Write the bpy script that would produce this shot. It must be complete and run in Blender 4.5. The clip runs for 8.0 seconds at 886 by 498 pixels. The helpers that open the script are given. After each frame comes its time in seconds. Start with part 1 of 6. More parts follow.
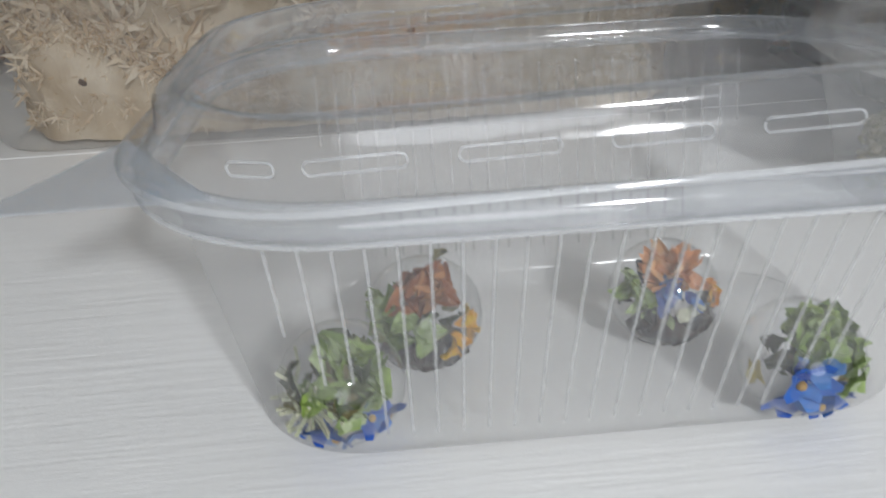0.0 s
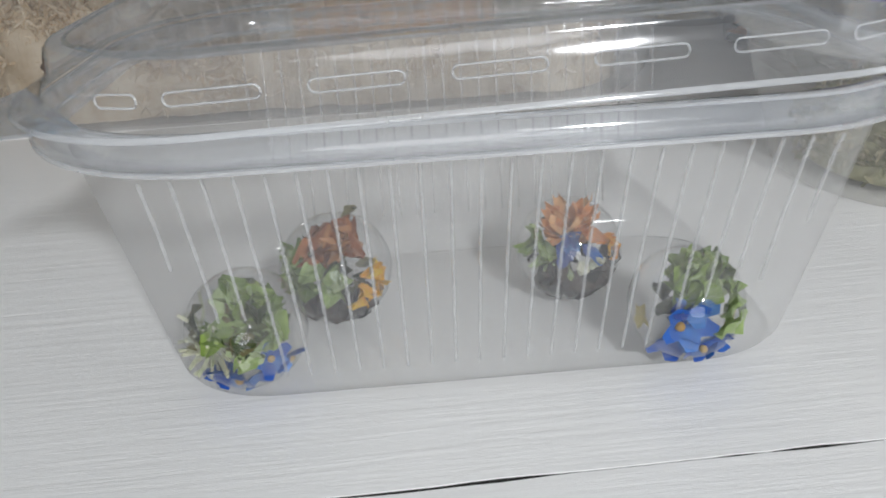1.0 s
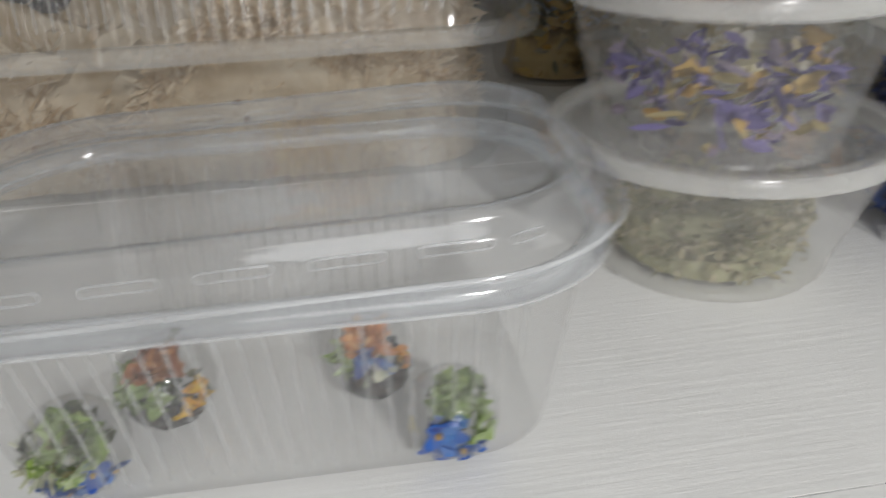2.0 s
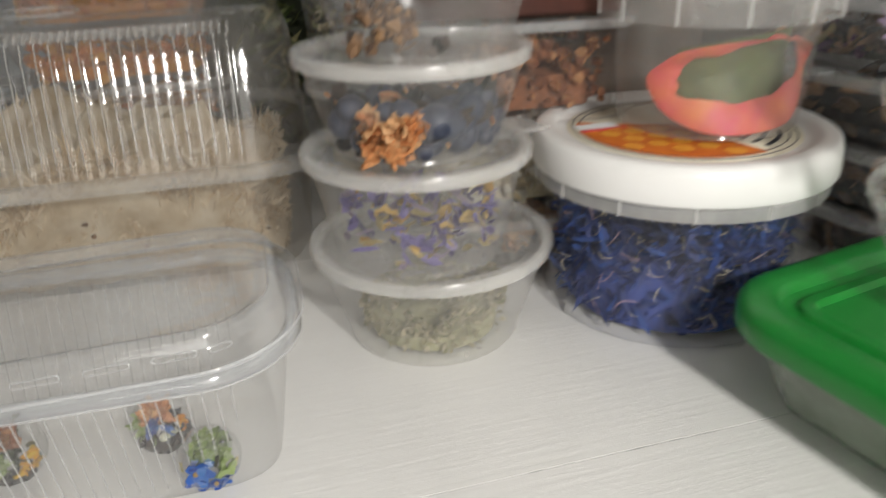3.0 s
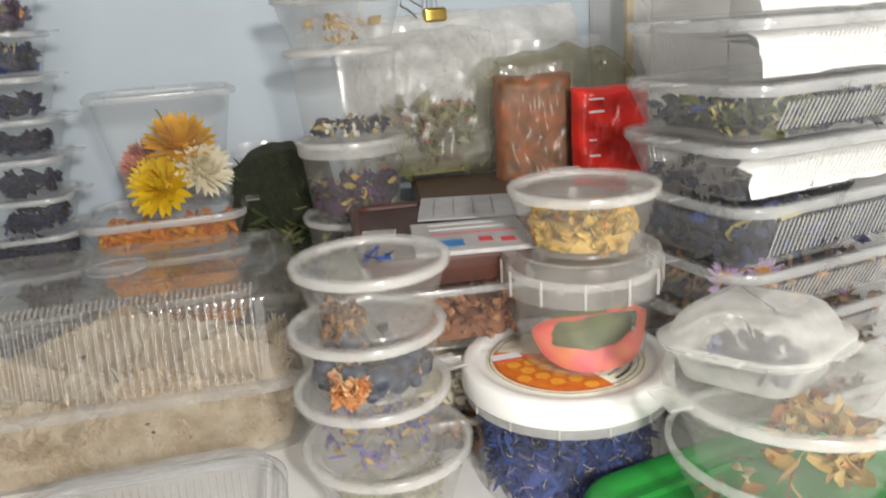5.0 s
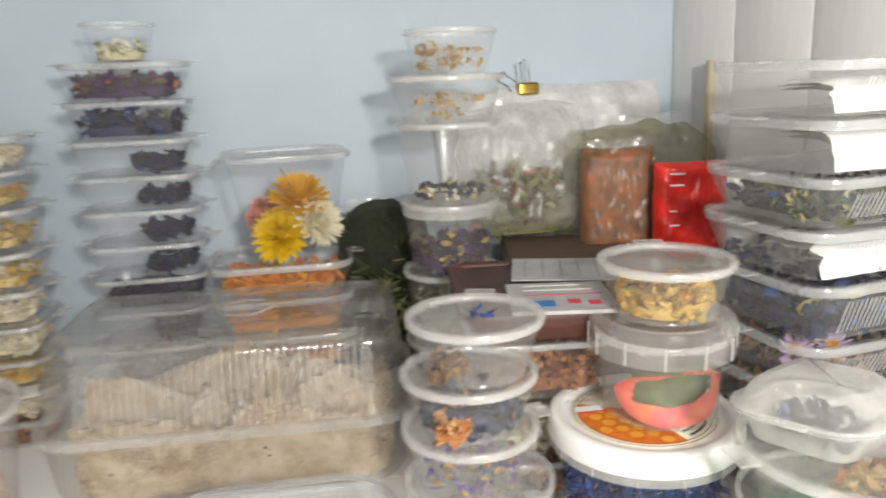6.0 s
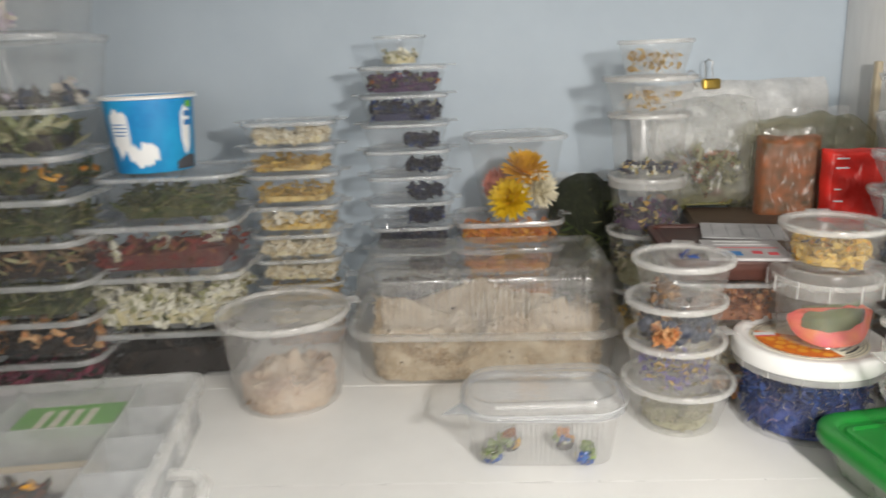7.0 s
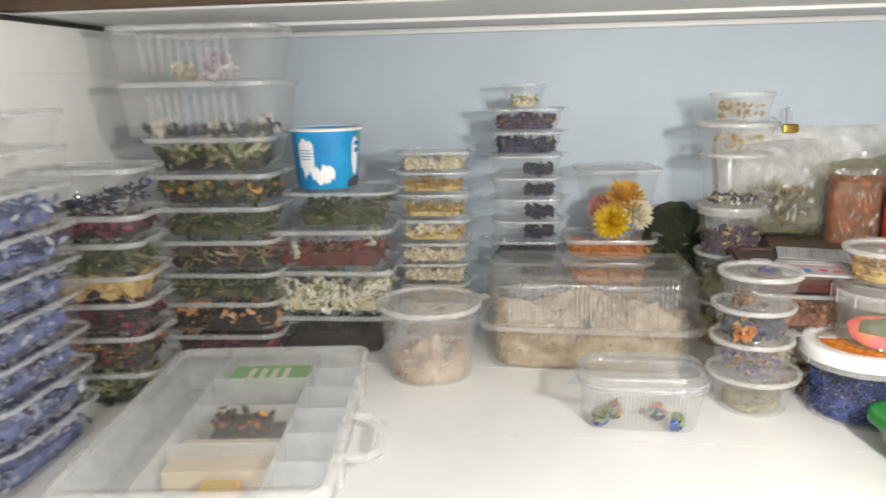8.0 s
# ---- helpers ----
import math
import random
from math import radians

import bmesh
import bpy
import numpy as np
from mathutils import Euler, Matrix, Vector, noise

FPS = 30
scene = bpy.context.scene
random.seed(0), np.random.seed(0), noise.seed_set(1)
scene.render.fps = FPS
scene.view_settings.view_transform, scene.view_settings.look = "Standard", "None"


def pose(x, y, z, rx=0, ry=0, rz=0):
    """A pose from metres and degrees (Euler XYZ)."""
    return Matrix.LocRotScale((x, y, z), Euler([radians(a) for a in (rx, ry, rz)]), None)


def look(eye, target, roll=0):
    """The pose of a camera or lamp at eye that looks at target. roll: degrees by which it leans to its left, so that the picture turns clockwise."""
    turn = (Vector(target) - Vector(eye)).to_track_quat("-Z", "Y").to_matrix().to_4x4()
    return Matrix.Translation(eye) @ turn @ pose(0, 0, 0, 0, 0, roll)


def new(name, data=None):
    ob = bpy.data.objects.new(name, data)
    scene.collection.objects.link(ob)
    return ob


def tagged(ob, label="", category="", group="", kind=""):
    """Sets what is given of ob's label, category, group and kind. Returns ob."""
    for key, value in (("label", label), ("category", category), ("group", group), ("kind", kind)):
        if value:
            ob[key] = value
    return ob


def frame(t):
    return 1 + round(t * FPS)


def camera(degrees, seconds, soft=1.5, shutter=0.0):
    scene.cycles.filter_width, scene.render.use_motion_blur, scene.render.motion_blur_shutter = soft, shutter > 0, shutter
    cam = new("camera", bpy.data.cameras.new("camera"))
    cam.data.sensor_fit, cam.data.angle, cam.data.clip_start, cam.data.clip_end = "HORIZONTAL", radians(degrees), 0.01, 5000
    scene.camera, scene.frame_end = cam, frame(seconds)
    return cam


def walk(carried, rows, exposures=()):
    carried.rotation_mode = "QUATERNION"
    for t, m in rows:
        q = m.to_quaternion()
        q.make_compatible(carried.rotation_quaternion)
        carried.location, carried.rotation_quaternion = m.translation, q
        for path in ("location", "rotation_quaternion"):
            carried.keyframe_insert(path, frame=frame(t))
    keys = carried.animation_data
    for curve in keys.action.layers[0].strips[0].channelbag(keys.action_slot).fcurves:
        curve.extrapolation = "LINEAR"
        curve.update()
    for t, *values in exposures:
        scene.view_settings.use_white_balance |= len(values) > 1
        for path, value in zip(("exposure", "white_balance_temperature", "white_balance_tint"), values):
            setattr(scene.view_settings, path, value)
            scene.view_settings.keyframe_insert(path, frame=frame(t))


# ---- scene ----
# ---- camera ----
cam = camera(62.0, 8.0, soft=1.7, shutter=0.5)
PATH = [
    (0, (-0.0174, -0.0918, 0.0948), (-0.0048, 0.0832, -0.0012), -2.82),
    (0.5, (-0.0087, -0.0998, 0.0886), (0.0037, 0.0760, -0.0059), -2.70),
    (1, (0.0004, -0.1040, 0.0880), (0.0121, 0.0719, -0.0064), -3.19),
    (1.5, (0.0034, -0.1075, 0.0911), (0.0197, 0.0684, -0.0027), -2.88),
    (1.8, (0.0164, -0.1119, 0.1082), (0.0397, 0.0629, 0.0140), -2.02),
    (2, (0.0346, -0.1188, 0.1226), (0.0585, 0.0556, 0.0276), -2.36),
    (2.2, (0.0450, -0.1294, 0.1277), (0.0773, 0.0438, 0.0331), -1.61),
    (3.3, (0.0884, -0.2367, 0.1935), (0.1368, -0.0584, 0.1170), -2.26),
    (3.5, (0.0930, -0.2593, 0.2008), (0.1386, -0.0783, 0.1292), -2.62),
    (4, (0.1032, -0.3013, 0.2332), (0.1480, -0.1176, 0.1678), -3.41),
    (4.5, (0.1039, -0.3168, 0.2614), (0.1485, -0.1320, 0.1990), -3.31),
    (4.7, (0.1070, -0.3185, 0.2759), (0.1501, -0.1330, 0.2147), -3.77),
    (5.8, (0.0830, -0.3549, 0.3146), (0.1152, -0.1632, 0.2677), -1.94),
    (6, (0.0720, -0.3746, 0.3210), (0.0973, -0.1815, 0.2753), -2.26),
    (6.5, (0.0251, -0.4642, 0.3376), (0.0331, -0.2700, 0.2903), -2.48),
    (7, (-0.0373, -0.5773, 0.3516), (-0.0466, -0.3839, 0.3014), -2.28),
    (7.5, (-0.0667, -0.6764, 0.3720), (-0.0850, -0.4828, 0.3254), -1.50),
    (8, (-0.0916, -0.7737, 0.3798), (-0.1193, -0.5804, 0.3364), -1.10),
]
walk(cam, [(t, look(eye, target, roll)) for t, eye, target, roll in PATH],
     exposures=[(0.0, -0.78, 5900, 10), (1.5, -0.90, 5950, 10), (2.2, -1.0, 6300, 10), (3.3, -0.66, 6550, 10), (4.5, -0.34, 6550, 10), (5.8, -0.26, 6600, 10), (6.0, -0.18, 6600, 10), (7.0, -0.46, 6600, 10), (7.5, -0.25, 6600, 10), (8.0, -0.20, 6600, 10)])

# ---- world and light ----
scene.cycles.transparent_max_bounces = 48
scene.cycles.max_bounces = 12
world = bpy.data.worlds.new("world")
scene.world = world
world.use_nodes = True
world.node_tree.nodes["Background"].inputs[0].default_value = (0.75, 0.85, 1.0, 1)
world.node_tree.nodes["Background"].inputs[1].default_value = 0.05


def lamp(name, kind, energy, m, size, color):
    data = bpy.data.lights.new(name, kind)
    data.energy, data.color = energy, color
    if kind == "AREA":
        data.shape, data.size = "DISK", size
    else:
        data.shadow_soft_size = size
    ob = new(name, data)
    ob.matrix_world = m
    return ob


# a fixed lamp standing in for the viewer's moving flash, and an added fill lamp behind
lamp("torch", "POINT", 34.5, pose(0.22, -0.66, 0.44), 0.03, (1.0, 0.965, 0.91))
# broad soft fill with no known source, added to lift the shadows
window_light = lamp("window_light", "AREA", 30, look((0.1, -3.12, 0.62), (0.0, 0.3, 0.2)), 1.5, (1.0, 0.985, 0.96))

# ---- mesh tools ----
RND = random.Random(7)


class Build:
    """Gathers vertices and faces for one mesh."""

    def __init__(self):
        self.v, self.f, self.m, self.count = [], [], [], 0

    def add(self, verts, faces, mat=0):
        base = self.count
        self.v.append(np.asarray(verts, float).reshape(-1, 3))
        self.count += len(self.v[-1])
        self.f += [tuple(base + i for i in f) for f in faces]
        self.m += [mat] * len(faces)
        return base

    def mesh(self, name, mats, sharp=38.0, smooth=True):
        me = bpy.data.meshes.new(name)
        me.from_pydata(np.concatenate(self.v).tolist() if self.v else [], [], self.f)
        for mat in mats if isinstance(mats, (list, tuple)) else [mats]:
            me.materials.append(mat)
        me.polygons.foreach_set("material_index", self.m)
        me.polygons.foreach_set("use_smooth", [smooth] * len(self.f))
        if smooth and sharp:
            me.set_sharp_from_angle(angle=radians(sharp))
        me.update()
        return me


def part(name, me, parent, label="", m=None):
    """Links a mesh as one part under a thing or a part."""
    ob = new(name, me)
    ob.parent = parent
    if m is not None:
        ob.matrix_basis = m
    return tagged(ob, label) if label else ob


def thing(name, m, label, category, group="", kind=""):
    ob = new(name)
    ob.empty_display_size = 0.01
    ob.matrix_basis = m
    return tagged(ob, label, category, group, kind)


def solid(name, me, m, label, category, group="", kind=""):
    ob = new(name, me)
    ob.matrix_basis = m
    return tagged(ob, label, category, group, kind)


def outline(w, d, r, arc=7, ribs=0.0, rib_out=0.0006, rib_half=0.0008):
    """Points, normals and rib heights round a rounded rectangle."""
    r = min(r, w / 2, d / 2)
    pts = []
    sides = [((w / 2 - r, -d / 2), (1, 0), (0, -1), w - 2 * r), ((w / 2, d / 2 - r), (0, 1), (1, 0), d - 2 * r),
             ((-w / 2 + r, d / 2), (-1, 0), (0, 1), w - 2 * r), ((-w / 2, -d / 2 + r), (0, -1), (-1, 0), d - 2 * r)]
    for k, (end, along, out, length) in enumerate(sides):
        if ribs and length > 3 * ribs:
            n = int(length / ribs)
            first = -length + (length - (n - 1) * ribs) / 2
            for i in range(n):
                for s, hgt in ((-rib_half, 0), (0, rib_out), (rib_half, 0)):
                    q = first + i * ribs + s
                    pts.append((end[0] + along[0] * q, end[1] + along[1] * q, *out, hgt))
        a0 = radians(-90 + 90 * k)
        cx, cy = end[0] - out[0] * r, end[1] - out[1] * r
        for i in range(arc + 1):
            a = a0 + radians(90) * i / arc
            if i == arc and length_next(sides, k) < 1e-6:
                continue
            pts.append((cx + r * math.cos(a), cy + r * math.sin(a), math.cos(a), math.sin(a), 0))
    return np.array(pts)


def length_next(sides, k):
    return sides[(k + 1) % 4][3]


def loft(b, ring, profile, bottom=False, top=False, closed=False, mat=0):
    """Sweeps the outline through rows of (offset, z, share of the ribs)."""
    n, rows = len(ring), []
    for row in profile:
        o, z = row[0], row[1]
        share = row[2] if len(row) > 2 else 0.0
        off = o + ring[:, 4] * share
        rows.append(np.column_stack([ring[:, 0] + ring[:, 2] * off, ring[:, 1] + ring[:, 3] * off, np.full(n, z)]))
    faces, k = [], len(rows)
    for j in range(k if closed else k - 1):
        a, c = j * n, ((j + 1) % k) * n
        faces += [(a + i, a + (i + 1) % n, c + (i + 1) % n, c + i) for i in range(n)]
    if bottom:
        faces.append(tuple(reversed(range(n))))
    if top:
        faces.append(tuple((k - 1) * n + i for i in range(n)))
    b.add(np.concatenate(rows), faces, mat)


def slab(b, x0, x1, y0, y1, z0, z1, bevel=0.0, mat=0):
    """A box with chamfered edges."""
    cx, cy = (x0 + x1) / 2, (y0 + y1) / 2
    ring = outline(x1 - x0, y1 - y0, max(bevel, 1e-5), 2)
    ring[:, 0] += cx
    ring[:, 1] += cy
    e = min(bevel, (z1 - z0) / 3)
    loft(b, ring, [(-e, z0), (0, z0 + e), (0, z1 - e), (-e, z1)], True, True, mat=mat)


def tube(b, points, radius, sides=6, mat=0, taper=None):
    """A round bar along points."""
    p = np.asarray(points, float)
    rows = []
    for i in range(len(p)):
        t = p[min(i + 1, len(p) - 1)] - p[max(i - 1, 0)]
        t = t / (np.linalg.norm(t) + 1e-9)
        u = np.cross(t, (0.3, 0.2, 0.93) if abs(t[2]) < 0.9 else (1, 0, 0))
        u /= np.linalg.norm(u)
        w = np.cross(t, u)
        rad = radius * (taper[i] if taper else 1)
        rows.append([p[i] + rad * (math.cos(a) * u + math.sin(a) * w) for a in np.linspace(0, 2 * math.pi, sides, endpoint=False)])
    k, n = len(rows), sides
    faces = [(j * n + i, j * n + (i + 1) % n, (j + 1) * n + (i + 1) % n, (j + 1) * n + i) for j in range(k - 1) for i in range(n)]
    faces += [tuple(reversed(range(n))), tuple((k - 1) * n + i for i in range(n))]
    b.add(np.concatenate(rows), faces, mat)


# ---- materials ----
def nodes_of(name):
    mat = bpy.data.materials.new(name)
    mat.use_nodes = True
    nt = mat.node_tree
    nt.nodes.clear()
    out = nt.nodes.new("ShaderNodeOutputMaterial")
    return mat, nt, out


def noise_node(nt, scale, detail=3.0, coords="Object", rough=0.6, stretch=None):
    tc = nt.nodes.new("ShaderNodeTexCoord")
    n = nt.nodes.new("ShaderNodeTexNoise")
    n.inputs["Scale"].default_value, n.inputs["Detail"].default_value, n.inputs["Roughness"].default_value = scale, detail, rough
    if stretch:
        mp = nt.nodes.new("ShaderNodeMapping")
        mp.inputs["Scale"].default_value = stretch
        nt.links.new(tc.outputs[coords], mp.inputs[0])
        nt.links.new(mp.outputs[0], n.inputs["Vector"])
    else:
        nt.links.new(tc.outputs[coords], n.inputs["Vector"])
    return n


def ramp_node(nt, stops, source, mode="LINEAR"):
    r = nt.nodes.new("ShaderNodeValToRGB")
    r.color_ramp.interpolation = mode
    el = r.color_ramp.elements
    while len(el) < len(stops):
        el.new(0.5)
    for e, (p, c) in zip(el, stops):
        e.position, e.color = p, (*c, 1)
    nt.links.new(source, r.inputs[0])
    return r


def bump_node(nt, height, strength, distance):
    b = nt.nodes.new("ShaderNodeBump")
    b.inputs["Strength"].default_value, b.inputs["Distance"].default_value = strength, distance
    nt.links.new(height, b.inputs["Height"])
    return b


def plain(name, c0, c1, scale=60, rough=0.6, bump=0.2, dist=0.0004, metal=0.0, stretch=None, detail=4.0, subsurf=0.0):
    """Opaque surface whose colour wanders between two tones."""
    mat, nt, out = nodes_of(name)
    p = nt.nodes.new("ShaderNodeBsdfPrincipled")
    n = noise_node(nt, scale, detail, stretch=stretch)
    r = ramp_node(nt, [(0.3, c0), (0.7, c1)], n.outputs["Fac"])
    nt.links.new(r.outputs[0], p.inputs["Base Color"])
    p.inputs["Roughness"].default_value, p.inputs["Metallic"].default_value = rough, metal
    if bump:
        fine = noise_node(nt, scale * 4, 3, stretch=stretch)
        nt.links.new(bump_node(nt, fine.outputs["Fac"], bump, dist).outputs[0], p.inputs["Normal"])
    nt.links.new(p.outputs[0], out.inputs[0])
    return mat


def flake(name, colors, rough=0.75, sheer=0.25, low=0.62, high=1.1):
    """Dried plant matter: each island takes its own tone, with a little light coming through."""
    mat, nt, out = nodes_of(name)
    geo = nt.nodes.new("ShaderNodeNewGeometry")
    step = 1.0 / len(colors)
    r = ramp_node(nt, [(i * step, c) for i, c in enumerate(colors)], geo.outputs["Random Per Island"], "CONSTANT")
    n = noise_node(nt, 900, 2)
    dark = nt.nodes.new("ShaderNodeMix")
    dark.data_type, dark.blend_type = "RGBA", "MULTIPLY"
    tone = ramp_node(nt, [(0.25, (low, low, low)), (0.75, (high, high, high))], n.outputs["Fac"])
    dark.inputs[0].default_value = 0.8
    nt.links.new(r.outputs[0], dark.inputs[6])
    nt.links.new(tone.outputs[0], dark.inputs[7])
    p = nt.nodes.new("ShaderNodeBsdfPrincipled")
    p.inputs["Roughness"].default_value = rough
    nt.links.new(dark.outputs[2], p.inputs["Base Color"])
    tr = nt.nodes.new("ShaderNodeBsdfTranslucent")
    nt.links.new(dark.outputs[2], tr.inputs[0])
    mx = nt.nodes.new("ShaderNodeMixShader")
    mx.inputs[0].default_value = sheer
    nt.links.new(p.outputs[0], mx.inputs[1])
    nt.links.new(tr.outputs[0], mx.inputs[2])
    nt.links.new(mx.outputs[0], out.inputs[0])
    return mat


def plastic(name, haze, tint=(0.99, 0.99, 0.988), body=(0.95, 0.945, 0.93), rough=0.14, bump=0.12, gloss=0.34, cloud=0.35):
    """Thin see-through plastic: clear sheet, a milky share, and gloss that grows with the slant."""
    mat, nt, out = nodes_of(name)
    clear = nt.nodes.new("ShaderNodeBsdfTransparent")
    clear.inputs[0].default_value = (*tint, 1)
    diff, trans = nt.nodes.new("ShaderNodeBsdfDiffuse"), nt.nodes.new("ShaderNodeBsdfTranslucent")
    diff.inputs[0].default_value = trans.inputs[0].default_value = (*body, 1)
    milk, base, top = (nt.nodes.new("ShaderNodeMixShader") for _ in range(3))
    milk.inputs[0].default_value = 0.5
    nt.links.new(diff.outputs[0], milk.inputs[1])
    nt.links.new(trans.outputs[0], milk.inputs[2])
    n = noise_node(nt, 22, 4)
    smear = nt.nodes.new("ShaderNodeMapRange")
    smear.inputs["From Min"].default_value, smear.inputs["From Max"].default_value = 0.3, 0.75
    smear.inputs["To Min"].default_value, smear.inputs["To Max"].default_value = haze * (1 - cloud), haze * (1 + cloud)
    nt.links.new(n.outputs["Fac"], smear.inputs["Value"])
    nt.links.new(smear.outputs[0], base.inputs[0])
    nt.links.new(clear.outputs[0], base.inputs[1])
    nt.links.new(milk.outputs[0], base.inputs[2])
    glossy = nt.nodes.new("ShaderNodeBsdfGlossy")
    glossy.inputs["Roughness"].default_value = rough
    wav = noise_node(nt, 70, 2)
    bp = bump_node(nt, wav.outputs["Fac"], bump, 0.002)
    slant = nt.nodes.new("ShaderNodeLayerWeight")
    slant.inputs["Blend"].default_value = 0.5
    nt.links.new(bp.outputs[0], glossy.inputs["Normal"])
    nt.links.new(bp.outputs[0], slant.inputs["Normal"])
    steep, amount = nt.nodes.new("ShaderNodeMath"), nt.nodes.new("ShaderNodeMath")
    steep.operation, amount.operation = "POWER", "MULTIPLY_ADD"
    steep.inputs[1].default_value = 4.0
    amount.inputs[1].default_value, amount.inputs[2].default_value = min(0.95, 1.1 * gloss), 0.08 * gloss
    nt.links.new(slant.outputs["Facing"], steep.inputs[0])
    nt.links.new(steep.outputs[0], amount.inputs[0])
    nt.links.new(amount.outputs[0], top.inputs[0])
    nt.links.new(base.outputs[0], top.inputs[1])
    nt.links.new(glossy.outputs[0], top.inputs[2])
    nt.links.new(top.outputs[0], out.inputs[0])
    return mat


def painted_wood(name, c0, c1):
    """White paint brushed along the boards, with stains and brush ridges."""
    mat, nt, out = nodes_of(name)
    p = nt.nodes.new("ShaderNodeBsdfPrincipled")
    stain = noise_node(nt, 9, 6)
    r = ramp_node(nt, [(0.28, c0), (0.62, c1)], stain.outputs["Fac"])
    nt.links.new(r.outputs[0], p.inputs["Base Color"])
    p.inputs["Roughness"].default_value = 0.42
    brush = noise_node(nt, 14, 7, stretch=(1.0, 22.0, 22.0), rough=0.75)
    nt.links.new(bump_node(nt, brush.outputs["Fac"], 0.30, 0.0010).outputs[0], p.inputs["Normal"])
    nt.links.new(p.outputs[0], out.inputs[0])
    return mat


PP = plastic("polypropylene", 0.115, rough=0.2)
PP_LID = plastic("polypropylene_lid", 0.24, rough=0.2)
PP_RIM = plastic("polypropylene_rim", 0.31, body=(0.94, 0.94, 0.93), rough=0.25)
BOX_PP = plastic("clear_box_plastic", 0.065, tint=(0.988, 0.99, 0.992), body=(0.92, 0.93, 0.94), rough=0.1)
BOX_RIM = plastic("clear_box_rim", 0.29, body=(0.92, 0.94, 0.95), rough=0.16)
PET = plastic("brittle_clear_plastic", 0.12, tint=(0.985, 0.985, 0.98), body=(0.88, 0.86, 0.82), rough=0.09, bump=0.2, gloss=0.5)
PET_EDGE = plastic("brittle_clear_edge", 0.24, tint=(0.97, 0.97, 0.965), rough=0.07)
MILKY = plastic("milky_plastic", 0.40, rough=0.25)
FILM = plastic("plastic_film", 0.24, rough=0.2, bump=0.25, gloss=0.9)
RESIN = plastic("clear_resin", 0.008, tint=(0.995, 0.996, 0.995), rough=0.03, bump=0.03, gloss=0.9)
TABLE_WHITE = painted_wood("white_painted_boards", (0.77, 0.77, 0.76), (0.84, 0.84, 0.83))
WALL_BLUE = plain("pale_blue_wall_paint", (0.47, 0.545, 0.62), (0.52, 0.595, 0.665), 7, 0.8, 0.15, 0.0006)
WALL_WHITE = plain("white_wall_paint", (0.72, 0.72, 0.70), (0.78, 0.78, 0.76), 8, 0.7, 0.15, 0.0006)
BOARD_GREY = plain("greyed_white_boards", (0.74, 0.74, 0.73), (0.80, 0.80, 0.79), 14, 0.6, 0.2, 0.0006, stretch=(8, 8, 1))
SHELF_WHITE = plain("white_shelf_paint", (0.70, 0.70, 0.69), (0.78, 0.78, 0.77), 10, 0.5, 0.2, 0.0004, stretch=(1, 10, 10))
BROWN_WOOD = plain("dark_brown_wood", (0.07, 0.045, 0.03), (0.13, 0.085, 0.055), 30, 0.55, 0.3, 0.0005, stretch=(1, 14, 14))
GAP_DARK = plain("dark_gap_dirt", (0.006, 0.006, 0.005), (0.02, 0.018, 0.016), 120, 0.9, 0.3)
WHITE_PLASTIC = plain("white_plastic", (0.80, 0.80, 0.79), (0.84, 0.84, 0.83), 12, 0.32, 0.05)
GREEN_PLASTIC = plain("green_plastic", (0.005, 0.180, 0.021), (0.007, 0.215, 0.028), 10, 0.33, 0.12, 0.0003)
PAPER = plain("white_paper", (0.68, 0.68, 0.67), (0.76, 0.76, 0.75), 20, 0.85, 0.3, 0.0006)
CARD_TAN = plain("tan_card", (0.62, 0.52, 0.38), (0.70, 0.60, 0.46), 30, 0.8, 0.2)
PRINT_DARK = plain("dark_print", (0.05, 0.05, 0.06), (0.09, 0.09, 0.10), 40, 0.7, 0.0)
PRINT_RED = plain("red_print", (0.55, 0.04, 0.06), (0.62, 0.06, 0.08), 40, 0.6, 0.0)
PRINT_BLUE = plain("blue_print", (0.02, 0.16, 0.42), (0.03, 0.2, 0.48), 40, 0.6, 0.0)
PRINT_WHITE = plain("white_print", (0.78, 0.79, 0.80), (0.82, 0.83, 0.84), 40, 0.6, 0.0)
PRINT_ORANGE = plain("orange_print", (0.55, 0.10, 0.01), (0.75, 0.22, 0.02), 90, 0.5, 0.0)
PRINT_AMBER = plain("amber_print", (0.75, 0.28, 0.02), (0.85, 0.42, 0.06), 90, 0.5, 0.0)
PRINT_CREAM = plain("cream_print", (0.74, 0.70, 0.56), (0.80, 0.76, 0.62), 40, 0.5, 0.0)
GREEN_PRINT = plain("green_print", (0.10, 0.36, 0.04), (0.15, 0.45, 0.07), 40, 0.6, 0.0)
CUP_BLUE = plain("blue_cup_print", (0.01, 0.20, 0.52), (0.02, 0.38, 0.70), 18, 0.35, 0.0)
FOIL_RED = plain("red_foil", (0.66, 0.018, 0.014), (0.76, 0.035, 0.024), 18, 0.26, 0.5, 0.003)
BRASS = plain("brass_clip", (0.45, 0.30, 0.06), (0.60, 0.42, 0.12), 60, 0.28, 0.05, metal=1.0)
STEEL = plain("wire_steel", (0.5, 0.5, 0.5), (0.6, 0.6, 0.6), 60, 0.3, 0.0, metal=1.0)
BAMBOO = plain("bare_wood_batten", (0.46, 0.39, 0.27), (0.55, 0.48, 0.35), 20, 0.6, 0.2, stretch=(8, 8, 1))

